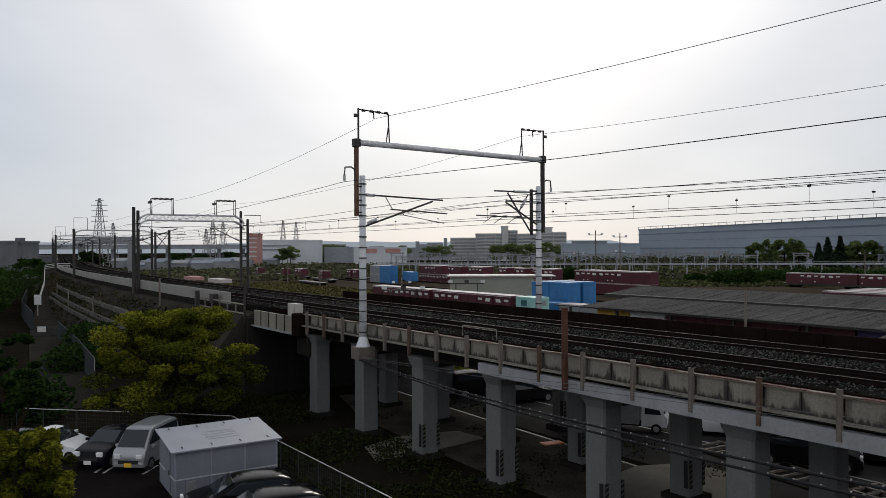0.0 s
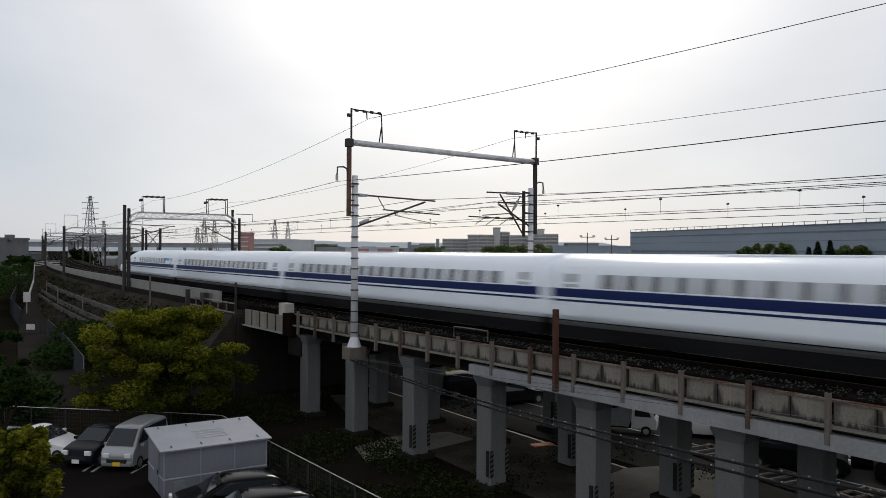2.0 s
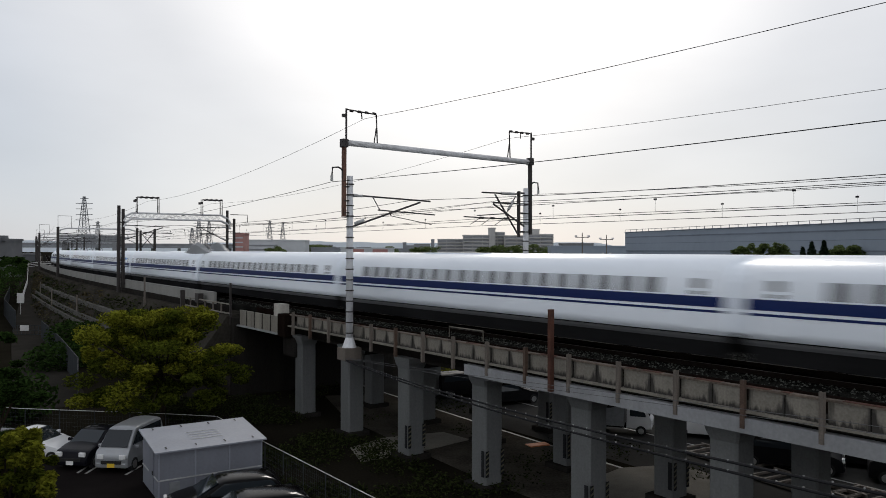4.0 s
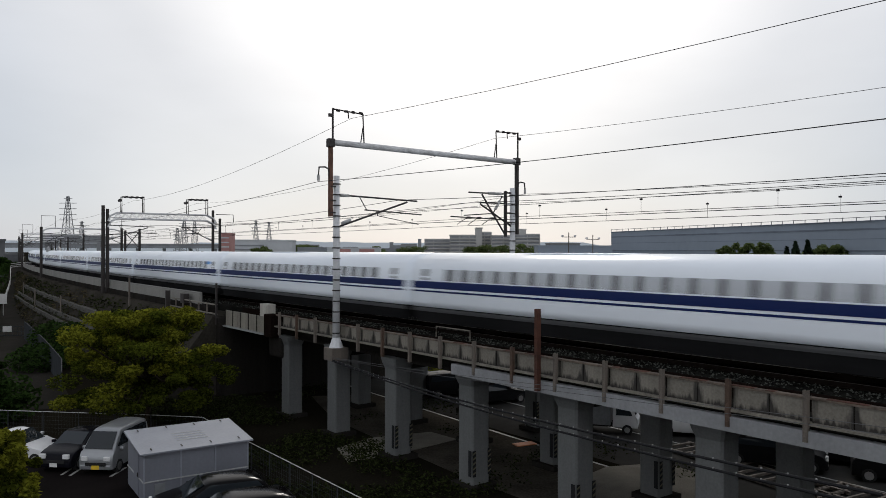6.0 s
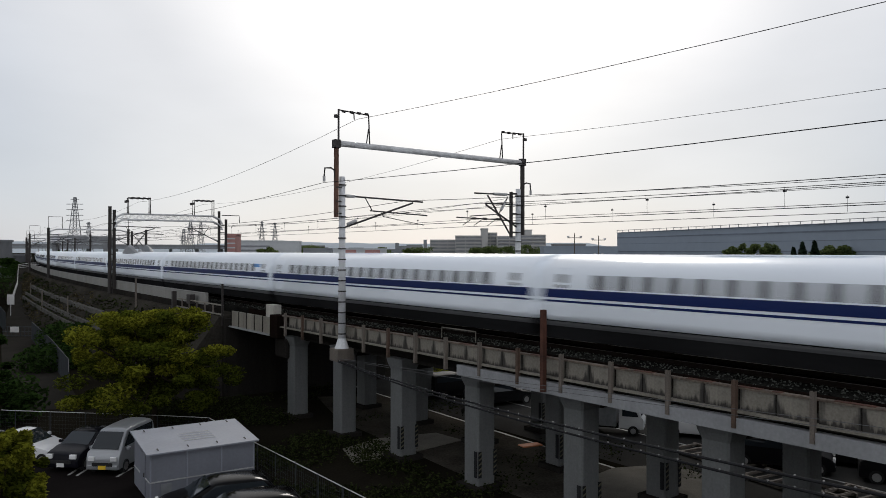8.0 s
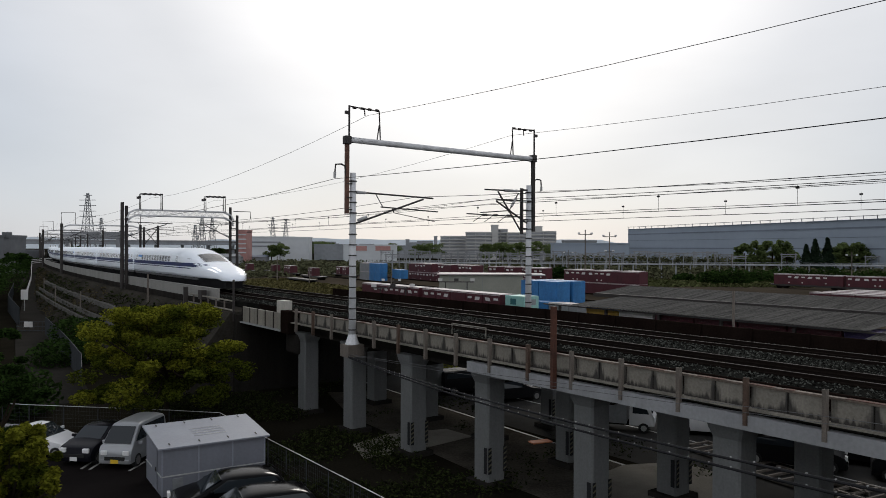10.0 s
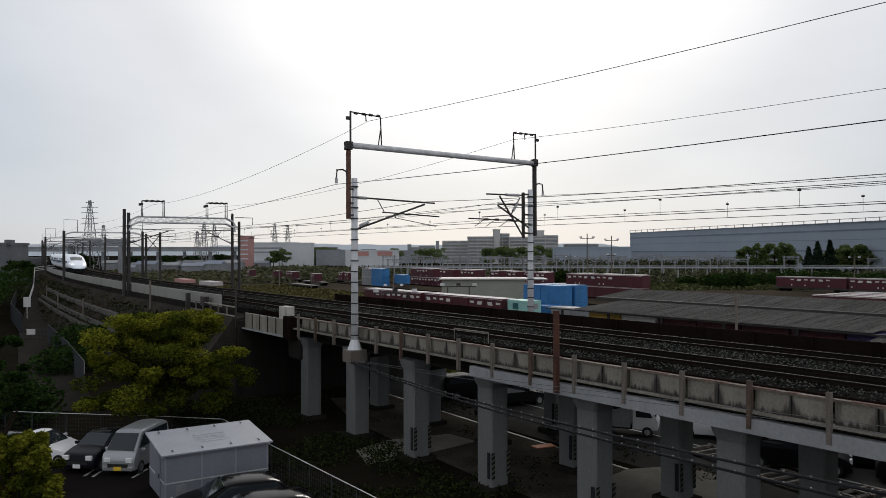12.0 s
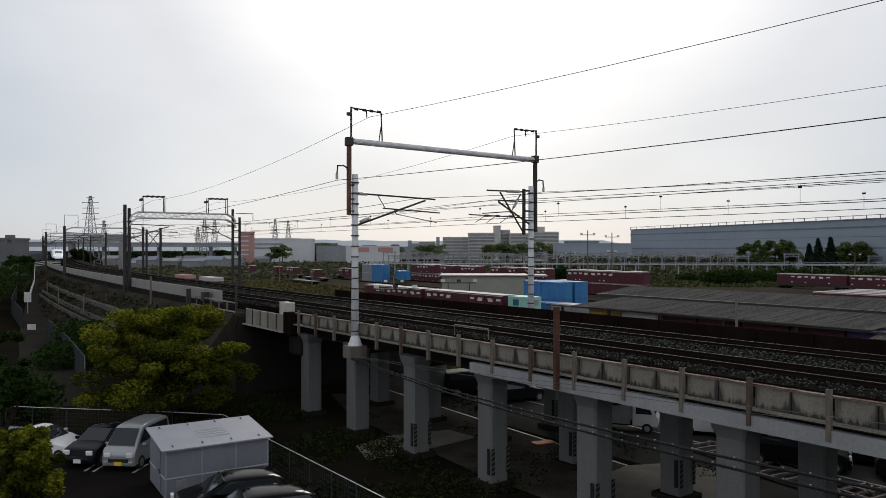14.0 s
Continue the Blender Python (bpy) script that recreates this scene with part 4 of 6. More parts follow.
def middle_car(emblem=None, panto=0):
    car = thing("train_car", "white high-speed train car with blue stripes under its windows", "train", group="train cars")
    body = part("body", Mesh().loft([ring(-12.28, 1.62, 3.56), ring(-12.2), ring(12.2), ring(12.28, 1.62, 3.56)]), M["white_car"], car, smooth=False)
    body.data.polygons.foreach_set("use_smooth", [len(p.vertices) == 4 for p in body.data.polygons])
    for side in (1, -1):
        ys = (-12.2, 12.2)
        part("stripe", side_strip(ys, 1.95, 2.28, side, 0.012, flat_x), M["train_blue"], car, "broad dark blue stripe")
        part("stripe", side_strip(ys, 1.78, 1.86, side, 0.012, flat_x), M["train_blue"], car, "thin dark blue stripe")
    fit_out(car, -12.2, 12.2, (-11.2, 11.2), [-9.36 + 1.04 * q for q in range(19)], emblem)
    underparts(car, -12.2, 12.2, (-8.75, 8.75))
    part("gangway", Mesh().loft([ring(-12.72, 1.5, 3.42, 1.2), ring(-12.2, 1.5, 3.42, 1.2)]), M["white_car"], car, "white gangway shroud between cars")
    part("roof_unit", Mesh().box((0, 3, 3.59), (1.3, 5.0, 0.06)), M["white_car"], car, bevel=0.02)
    if panto:
        y = panto
        m = Mesh()
        rings = []
        for u, h, w in ((-3.4, 0.02, 0.95), (-2.3, 0.30, 1.05), (-1.2, 0.72, 1.1), (0.0, 0.92, 1.12), (1.2, 0.72, 1.1), (2.3, 0.30, 1.05), (3.4, 0.02, 0.95)):
            rings.append([(w + 0.08, y + u, 3.3), (w, y + u, 3.5 + h * 0.75), (w - 0.2, y + u, 3.5 + h), (w - 0.3, y + u, 3.5 + h), (w - 0.2, y + u, 3.3)])
        part("pantograph_screen", m.loft(rings), M["train_grey"], car, "grey curved pantograph noise screen")
        m = Mesh().loft([[(-p[0], p[1], p[2]) for p in reversed(r)] for r in rings])
        part("pantograph_screen", m, M["train_grey"], car, "grey curved pantograph noise screen")
        pg = part("pantograph", Mesh().tube([(0, y - 0.9, 3.7), (0, y + 0.8, 4.35), (0, y - 0.3, 5.02)], 0.06, 8), M["steel_dark"], car)
        part("contact_head", Mesh().tube([(-0.95, y - 0.3, 4.9), (-0.6, y - 0.3, 5.06), (0.6, y - 0.3, 5.06), (0.95, y - 0.3, 4.9)], 0.04, 6), M["steel_dark"], pg)
        part("insulator", Mesh().tube([(0, y - 0.9, 3.6), (0, y - 0.9, 3.8)], 0.18, 10), M["porcelain"], pg)
    return car


def end_car():
    """The nose points along +y."""
    car = thing("train_car", "white high-speed train end car with a long duck-bill nose", "train", group="train cars")
    L = 13.675
    us = [0, 0.25, 0.6, 1.2, 1.8, 2.4, 3.4, 4.4, 5.4, 6.3, 7.1, 7.9, 8.6, 9.3, 10.0, 10.7]
    rings = [ring(L - u, table(WID, u), table(TOP, u), 1.08 if u > 0.6 else 0.92) for u in us]
    rings = rings[::-1]
    body = part("body", Mesh().loft([ring(-14.8, 1.62, 3.56), ring(-14.7)] + rings), M["white_car"], car)
    body.data.polygons.foreach_set("use_smooth", [len(p.vertices) == 4 for p in body.data.polygons])

    def xf(y, z):
        return nose_x(L - y, z)
    ys = [-14.7] + [L - u for u in reversed(us) if u >= 5.4]
    for side in (1, -1):
        part("stripe", side_strip(ys, 1.95, 2.28, side, 0.012, xf), M["train_blue"], car, "broad dark blue stripe")
        part("stripe", side_strip([-14.7] + [L - u for u in reversed(us) if u >= 7.1], 1.78, 1.86, side, 0.012, xf), M["train_blue"], car, "thin dark blue stripe")
        # tapered start of the stripe along the nose
        m = Mesh()
        pts = []
        for u, za, zb in ((5.4, 1.95, 2.28), (4.6, 2.02, 2.24), (3.9, 2.10, 2.17)):
            pts.append([(side * (nose_x(u, min(z, table(TOP, u) - 0.06)) + 0.012), L - u, min(z, table(TOP, u) - 0.06)) for z in (za, zb)])
        for a in range(2):
            q = [pts[a][0], pts[a][1], pts[a + 1][1], pts[a + 1][0]]
            m.quad(*(q if side < 0 else q[::-1]))
        part("stripe_tip", m, M["train_blue"], car)
        hl = Mesh()
        hu = [1.5, 2.0, 2.5, 2.9]
        for ua, ub in zip(hu, hu[1:]):
            def hp(u, f):
                t = table(TOP, u)
                z = 1.08 + (t - 1.08) * f
                return (side * (nose_x(u, z) + 0.012), L - u, z + 0.006)
            q = [hp(ua, 0.78), hp(ua, 0.93), hp(ub, 0.93), hp(ub, 0.78)]
            hl.quad(*(q if side < 0 else q[::-1]))
        part("headlight", hl, M["headlight"], car, "bright white headlight lens")
    # windscreen and cab side panes, laid on the nose
    ws = Mesh()
    gu = [4.9, 5.4, 6.0, 6.6, 7.2]
    fx = [-0.62, -0.4, -0.15, 0.15, 0.4, 0.62]
    for ua, ub in zip(gu, gu[1:]):
        for fa, fb in zip(fx, fx[1:]):
            def sp(u, f):
                w, t = table(WID, u), table(TOP, u)
                x = abs(f) * w
                zz = 3.61
                for (xa, za), (xb, zb) in zip(PROF, PROF[1:]):
                    if xb <= x / w * 1.68 <= xa:
                        zz = za + (zb - za) * (xa - x / w * 1.68) / (xa - xb)
                return (f * w, L - u, 1.08 + (zz - 1.08) * (t - 1.08) / 2.53 + 0.02)
            ws.quad(sp(ub, fa), sp(ub, fb), sp(ua, fb), sp(ua, fa))
    part("windscreen", ws, M["glass"], car, "dark cab windscreen", smooth=True)
    for side in (1, -1):
        m = Mesh()
        q = [(side * (nose_x(u, z) + 0.012), L - u, z) for u, z in ((7.3, 2.62), (8.2, 2.66), (8.2, 3.0), (7.5, 2.96))]
        m.quad(*(q if side < 0 else q[::-1]))
        part("cab_window", m, M["glass"], car)
    fit_out(car, -14.7, 3.0, (-13.6, 2.2), [-11.0 + 1.04 * q for q in range(11)], -12.2)
    underparts(car, -14.6, 8.5, (-10.4, 7.2))
    sk = Mesh()
    rs = []
    for u in (0.5, 0.9, 1.6, 2.8, 4.2, 5.3):
        w = table(WID, u) * 0.93
        rs.append([(w, L - u, 1.1), (w * 0.9, L - u, 0.32), (-w * 0.9, L - u, 0.32), (-w, L - u, 1.1)])
    part("plough", sk.loft(rs), M["train_skirt_shaded"], car, "dark grey nose apron")
    part("gangway", Mesh().loft([ring(-15.1, 1.5, 3.42, 1.2), ring(-14.75, 1.5, 3.42, 1.2)]), M["white_car"], car, "white gangway shroud between cars")
    return car


SPEED, S_NOSE = 45.8, -14.2
lead = end_car()
tail = copy_thing(lead, Matrix())
plain = middle_car()
cars = [(lead, 13.675, 1)]
offset = 28.85
for q in range(1, 15):
    if q == 4:
        car = middle_car(None, -9.8)
    elif q == 11:
        car = middle_car(None, 4.0)
    elif q in (3, 8, 12):
        car = middle_car(-9.9)
    else:
        car = plain if q == 1 else copy_thing(plain, Matrix())
    cars.append((car, offset + 12.5, 1))
    offset += 25.0
cars.append((tail, offset + 15.1, -1))

# ---- foliage ----


def leaves(mesh, c, r, n, size, rng, hollow=0.35):
    """n small leaf sprays in an ellipsoid, thicker towards its skin."""
    for _ in range(n):
        while True:
            p = Vector((rng.uniform(-1, 1), rng.uniform(-1, 1), rng.uniform(-1, 1)))
            if hollow < p.length <= 1:
                break
        q = Vector((c[0] + p.x * r[0], c[1] + p.y * r[1], c[2] + p.z * r[2]))
        a = Vector((rng.gauss(0, 1), rng.gauss(0, 1), rng.gauss(0, 0.5))).normalized() * size * rng.uniform(0.6, 1.3)
        b = a.cross(Vector((rng.gauss(0, 1), rng.gauss(0, 1), rng.gauss(0, 1)))).normalized() * size * rng.uniform(0.3, 0.6)
        i = len(mesh.v)
        mesh.v += [tuple(q - a), tuple(q + b - a * 0.2), tuple(q + a), tuple(q - b - a * 0.2)]
        mesh.f.append((i, i + 1, i + 2, i + 3))


def tree(name, x, y, h, spread, material, label, seed, clumps=46, per=260, size=0.16, trunk=0.17, low=0.3, flat=0.34, lit_mat=None):
    rng = random.Random(seed)
    t = thing(name, label, "tree")
    tr = Mesh().tube([(x, y, -0.1), (x + 0.08, y, h * 0.2), (x - 0.06, y + 0.1, h * 0.45), (x, y, h * 0.75)], trunk, 8, trunk * 0.45)
    trunk_ob = part("trunk", tr, M["bark"], t, "dark rough bark trunk")
    crown, lit_crown = Mesh(), Mesh()
    for q in range(clumps):
        a = rng.uniform(0, 2 * math.pi)
        k = rng.random() ** 0.6
        zz = rng.uniform(low, 0.97)
        reach = spread * k * math.sqrt(max(0.05, 1 - ((zz - 0.55) / 0.55) ** 2)) * rng.uniform(0.75, 1.12)
        c = (x + math.cos(a) * reach, y + math.sin(a) * reach, h * zz)
        rr = rng.uniform(0.1, 0.2) * spread
        # higher clumps mostly take the lighter tone, as if the sun caught them
        leaves(lit_crown if lit_mat and rng.random() < 1.4 * zz - 0.6 + 0.2 * k else crown, c, (rr, rr, rr * flat * 1.4), per, size, rng)
        if q % 3 == 0:
            part("limb", Mesh().tube([(x, y, h * rng.uniform(0.25, 0.5)), ((x + c[0]) / 2, (y + c[1]) / 2, (h * 0.4 + c[2]) / 2), c], 0.06, 5, 0.015), M["bark"], t)
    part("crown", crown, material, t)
    if lit_mat:
        part("lit_foliage", lit_crown, lit_mat, t, "lighter yellow-green leaves, sunlight on the crown top put into their colour")
    return t


def thicket(name, label, material, boxes, size, seed, category="bush", kind=""):
    rng = random.Random(seed)
    m = Mesh()
    for (x, y, z), (rx, ry, rz), n in boxes:
        leaves(m, (x, y, z), (rx, ry, rz), n, size, rng, 0.2)
    return whole(name, m, material, label, category, kind)


tree("maple_tree", -14.92, 40.86, 6.6, 4.6, M["leaf"], "broad maple tree with yellow-green spring leaves", 3, clumps=170, per=330, size=0.10, low=0.24, flat=0.34, lit_mat=M["leaf_lit"])
# the tree beside the camera's building
tree("street_tree", -14.2, 23.6, 7.2, 1.75, M["leaf_dark"], "green roadside tree beside the car park", 8, clumps=80, per=260, size=0.11)
tree("street_tree", -12.75, 22.3, 4.4, 1.5, M["leaf"], "low tree with yellowish green leaves beside the car park", 9, clumps=150, per=240, size=0.09, low=0.12, flat=0.6, lit_mat=M["leaf_lit"])

# ---- car park ----
lot = Mesh().loft([[(-26.59, 35.96, z), (-20.72, 38.08, z), (-10.46, 40.47, z), (-4.0, 26.0, z), (-4, 10, z), (-30, 10, z)] for z in (-0.2, 0.012)])
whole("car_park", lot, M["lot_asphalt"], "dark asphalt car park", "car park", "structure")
for a, b in (((-15.61, 32.77), (-15.65, 35.18)), ((-15.20, 32.68), (-15.22, 34.99)), ((-13.41, 32.52), (-13.29, 33.89))):
    va, vb = Vector((*a, 0.02)), Vector((*b, 0.02))
    n = Vector((-(vb - va).y, (vb - va).x, 0)).normalized() * 0.06
    whole("parking_line", Mesh().loft([[va - n, va + n, vb + n, vb - n], [v + Vector((0, 0, 0.004)) for v in (va - n, va + n, vb + n, vb - n)]]), M["road_paint"], "worn white painted parking line", "line marking", "structure")


def shed():
    t = thing("storage_shed", "pale grey prefabricated metal storage shed", "shed", pose(-10.75, 29.1, 0, 0, 0, 32.0))
    L, W, H = 4.1, 2.95, 1.86
    part("wall", Mesh().box((L / 2, 0.04, H / 2), (L, 0.08, H)), M["shed_wall"], t)
    part("wall", Mesh().box((L / 2, W - 0.04, H / 2 + 0.1), (L, 0.08, H + 0.2)), M["shed_wall"], t)
    for x in (0.04, L - 0.04):
        m = Mesh().loft([[(x - 0.04, 0.08, 0), (x + 0.04, 0.08, 0), (x + 0.04, W - 0.08, 0), (x - 0.04, W - 0.08, 0)], [(x - 0.04, 0.08, H), (x + 0.04, 0.08, H), (x + 0.04, W - 0.08, H + 0.2), (x - 0.04, W - 0.08, H + 0.2)]])
        part("wall", m, M["shed_wall"], t)
    roof = part("roof", Mesh().loft([[(-0.16, -0.16, H + 0.0), (L + 0.16, -0.16, H + 0.0), (L + 0.16, W + 0.12, H + 0.27), (-0.16, W + 0.12, H + 0.27)], [(-0.16, -0.16, H + 0.06), (L + 0.16, -0.16, H + 0.06), (L + 0.16, W + 0.12, H + 0.33), (-0.16, W + 0.12, H + 0.33)]]), M["shed_roof"], t, "pale metal roof with fold seams")
    for x in (0.3, 1.45, 2.6, 3.75):
        for v in (0.1, W - 0.35):
            z = H + 0.08 + (v + 0.16) * 0.088
            part("roof_clip", Mesh().loft([[(x, v, z), (x + 0.05, v, z), (x + 0.05, v + 0.22, z + 0.019), (x, v + 0.22, z + 0.019)], [(x, v, z + 0.016), (x + 0.05, v, z + 0.016), (x + 0.05, v + 0.22, z + 0.035), (x, v + 0.22, z + 0.035)]]), M["mast_dark"], roof)
    for q in range(4):
        y = 0.9 + q * 0.3
        z = H + 0.075 + (y + 0.16) * 0.088
        part("seam", Mesh().box((2.1, y, z), (1.3, 0.025, 0.012)), M["steel_trim"], roof)
    for x in (0.02, 1.4, 2.75, L - 0.02):
        part("corner_post", Mesh().box((x, -0.012, H / 2), (0.06, 0.03, H)), M["shed_roof"], t)
    part("belt_rail", Mesh().box((L / 2, -0.014, 0.78), (L, 0.03, 0.045)), M["steel_trim"], t)
    part("belt_rail", Mesh().box((-0.014, W / 2, 0.78), (0.03, W, 0.045)), M["steel_trim"], t)
    door = part("door", Mesh().box((-0.02, 1.2, 0.9), (0.03, 0.9, 1.65)), M["shed_wall"], t)
    part("handle", Mesh().box((-0.05, 0.85, 0.9), (0.04, 0.05, 0.16)), M["mast_dark"], door)
    part("vent", Mesh().box((0.6, -0.02, 0.42), (0.4, 0.03, 0.5)), M["cont_grey"], t)


shed()


def vehicle(name, label, p, heading_deg, L, W, H, paint, kind, category="car"):
    """Front towards -y of its own space."""
    t = thing(name, label, category, pose(p[0], p[1], 0, 0, 0, heading_deg))
    y0, y1 = -L / 2, L / 2
    if kind == "van":
        side = [(y0, 0.28), (y0 - 0.0, 0.75), (y0 + 0.12, 0.98), (y0 + 0.85, H - 0.1), (y0 + 1.1, H), (y1 - 0.15, H), (y1, H - 0.25), (y1, 0.28)]
        glass_side = [(y0 + 0.55, 1.12), (y0 + 1.0, H - 0.18), (y1 - 0.25, H - 0.2), (y1 - 0.2, 1.12)]
        ws = (y0 + 0.22, 1.1, y0 + 0.80, H - 0.17)
    elif kind == "hatch":
        side = [(y0, 0.25), (y0, 0.6), (y0 + 0.18, 0.82), (y0 + 0.95, 0.98), (y0 + 1.75, H - 0.06), (y0 + 2.2, H), (y1 - 0.5, H - 0.05), (y1 - 0.08, 0.95), (y1, 0.7), (y1, 0.25)]
        glass_side = [(y0 + 1.25, 1.0), (y0 + 1.9, H - 0.12), (y1 - 0.65, H - 0.14), (y1 - 0.3, 1.0)]
        ws = (y0 + 1.02, 1.0, y0 + 1.72, H - 0.1)
    else:
        side = [(y0, 0.25), (y0, 0.55), (y0 + 0.2, 0.72), (y0 + 1.15, 0.88), (y0 + 1.95, H - 0.04), (y0 + 2.5, H), (y1 - 1.2, H - 0.1), (y1 - 0.45, 0.98), (y1 - 0.05, 0.9), (y1, 0.3)]
        glass_side = [(y0 + 1.5, 0.92), (y0 + 2.1, H - 0.1), (y1 - 1.3, H - 0.16), (y1 - 0.75, 0.95)]
        ws = (y0 + 1.2, 0.9, y0 + 1.92, H - 0.08)
    m = Mesh()
    rings = []
    for _ in range(2):
        cut = [side[0]]
        for (ya, za), (yb, zb) in zip(side[:-1], side[1:]):
            cut += [(ya * 0.78 + yb * 0.22, za * 0.78 + zb * 0.22), (ya * 0.22 + yb * 0.78, za * 0.22 + zb * 0.78)]
        side = cut + [side[-1]]
    half = ((1.0, 0.84), (0.985, 0.90), (0.93, 0.945), (0.8, 0.975), (0.5, 0.993), (0.15, 1.0))
    for f, sq in [(-f, sq) for f, sq in half] + [(f, sq) for f, sq in half[::-1]]:
        rg = []
        for y, z in side:
            k = 1.0 if z < 1.0 else 1.0 - 0.14 * (z - 1.0) / max(0.2, H - 1.0)
            rg.append((f * W / 2 * k, y * (0.985 if abs(f) > 0.95 else 1), 0.28 + (z - 0.28) * sq if z > 1.0 else z))
        rings.append(rg)
    body = part("body", m.loft(rings), paint, t, bevel=0.03, smooth=True)
    body.modifiers["bevel"].segments = 2
    for sd in (1, -1):
        q = [(sd * (W / 2 * (1.0 if z < 1.05 else 0.93) - (0.0 if z < 1.05 else 0.01) + 0.012), y, z) for y, z in glass_side]
        g2 = Mesh().quad(*(q if sd < 0 else q[::-1]))
        part("side_window", g2, M["glass"], t)
        part("mirror", Mesh().box((sd * (W / 2 + 0.1), glass_side[0][0] + 0.1, 1.05), (0.2, 0.12, 0.14)), paint, t, bevel=0.03)
        part("headlight", Mesh().box((sd * (W / 2 - 0.24), y0 + 0.03, 0.72), (0.3, 0.12, 0.2)), M["lamp_glass"], t, "clear headlight", bevel=0.03)
        for yy in (y0 + 0.62, y1 - 0.65):
            w = part("wheel", Mesh().tube([(sd * (W / 2 - 0.2), yy, 0.29), (sd * (W / 2 + 0.01), yy, 0.29)], 0.29, 18), M["tyre"], t)
            part("rim", Mesh().tube([(sd * (W / 2 + 0.0), yy, 0.29), (sd * (W / 2 + 0.02), yy, 0.29)], 0.18, 14), M["alloy"], w)
    part("windscreen", Mesh().loft([[(-W * 0.41, ws[0], ws[1]), (W * 0.41, ws[0], ws[1]), (W * 0.37, ws[2], ws[3]), (-W * 0.37, ws[2], ws[3])], [(-W * 0.41, ws[0] - 0.03, ws[1] + 0.02), (W * 0.41, ws[0] - 0.03, ws[1] + 0.02), (W * 0.37, ws[2] - 0.03, ws[3] + 0.02), (-W * 0.37, ws[2] - 0.03, ws[3] + 0.02)]]), M["glass"], t)
    part("grille", Mesh().box((0, y0 - 0.005, 0.48), (W * 0.62, 0.05, 0.16)), M["tyre"], t)
    part("number_plate", Mesh().box((0, y0 - 0.03, 0.36), (0.34, 0.03, 0.17)), M["plate_yellow"] if kind == "van" else M["plate_white"], t)
    part("bumper", Mesh().box((0, y0 + 0.05, 0.36), (W * 0.94, 0.16, 0.22)), paint, t, bevel=0.05)
    return t


vehicle("parked_van", "silver kei van parked beside the shed", (-13.95, 34.4), -6, 3.4, 1.48, 1.88, M["car_silver"], "van", "van")
vehicle("parked_car", "dark navy compact car parked in a bay", (-15.85, 34.9), -8, 3.6, 1.58, 1.5, M["car_navy"], "hatch")
vehicle("parked_car", "white hatchback car parked across the bays", (-18.6, 35.2), 80, 3.9, 1.7, 1.45, M["car_white"], "sedan")
vehicle("parked_car", "black car with a glossy roof parked by the shed", (-7.7, 27.6), -66, 4.2, 1.7, 1.5, M["car_black"], "hatch")
vehicle("parked_car", "black estate car with a glossy roof", (-6.3, 25.6), -66, 4.4, 1.72, 1.52, M["car_black"], "hatch")
vehicle("parked_car", "dark car half hidden under the roadside tree", (-20.6, 34.0), -30, 4.2, 1.7, 1.5, M["car_black"], "hatch")

# wire mesh fence round the car park
FENCE = [Vector((-27.0, 41.5, 0)), Vector((-22.04, 40.40, 0)), Vector((-14.11, 39.20, 0)), Vector((-11.28, 38.60, 0)), Vector((-7.63, 33.40, 0)), Vector((-2.01, 25.70, 0)), Vector((1.17, 20.50, 0))]
fence = thing("mesh_fence", "grey wire mesh fence with a pale top rail", "fence")
for a, b in zip(FENCE, FENCE[1:]):
    part("top_rail", Mesh().tube([a + Vector((0, 0, 1.2)), b + Vector((0, 0, 1.2))], 0.019, 6), M["steel_trim"], fence, "pale steel top rail")
    n = max(1, round((b - a).length / 2.0))
    for q in range(n):
        p = a.lerp(b, q / n)
        part("post", Mesh().tube([p, p + Vector((0, 0, 1.22))], 0.025, 6), M["fence_mesh"], fence)
    mm = Mesh()
    L = (b - a).length
    for q in range(int(L / 0.16)):
        p = a.lerp(b, q * 0.16 / L)
        mm.tube([p, p + Vector((0, 0, 1.19))], 0.004, 3)
    for z in (0.15, 0.35, 0.55, 0.75, 0.95):
        mm.tube([a + Vector((0, 0, z)), b + Vector((0, 0, z))], 0.004, 3)
    part("wire_mesh", mm, M["fence_mesh"], fence)

# ---- access road on the left of the line ----
ROAD = [(-23.64, 46.00, 0.0, 4.6), (-31.38, 60.00, 0.0, 4.2), (-42.74, 80.00, 0.1, 4.2), (-53.42, 100.00, 0.4, 4.4), (-62.86, 118.00, 0.9, 4.6), (-76.59, 145.00, 3.0, 4.4), (-94.02, 177.00, 5.2, 4.0), (-114.04, 215.00, 6.0, 4.2)]
rings = []
for q, (x, y, z, w) in enumerate(ROAD):
    x2, y2 = (ROAD[min(q + 1, len(ROAD) - 1)][0] - ROAD[max(q - 1, 0)][0], ROAD[min(q + 1, len(ROAD) - 1)][1] - ROAD[max(q - 1, 0)][1])
    l = math.hypot(x2, y2)
    nx, ny = y2 / l * w / 2, -x2 / l * w / 2
    rings.append([(x - nx, y - ny, z + 0.03), (x + nx, y + ny, z + 0.03), (x + nx * 1.3, y + ny * 1.3, z - 3.0), (x - nx * 1.3, y - ny * 1.3, z - 3.0)])
whole("access_road", Mesh().loft(rings), M["path_concrete"], "worn concrete access road climbing beside the line", "road", "structure")
gr = thing("guard_rail", "white pipe guard rail along the access road", "guard rail")
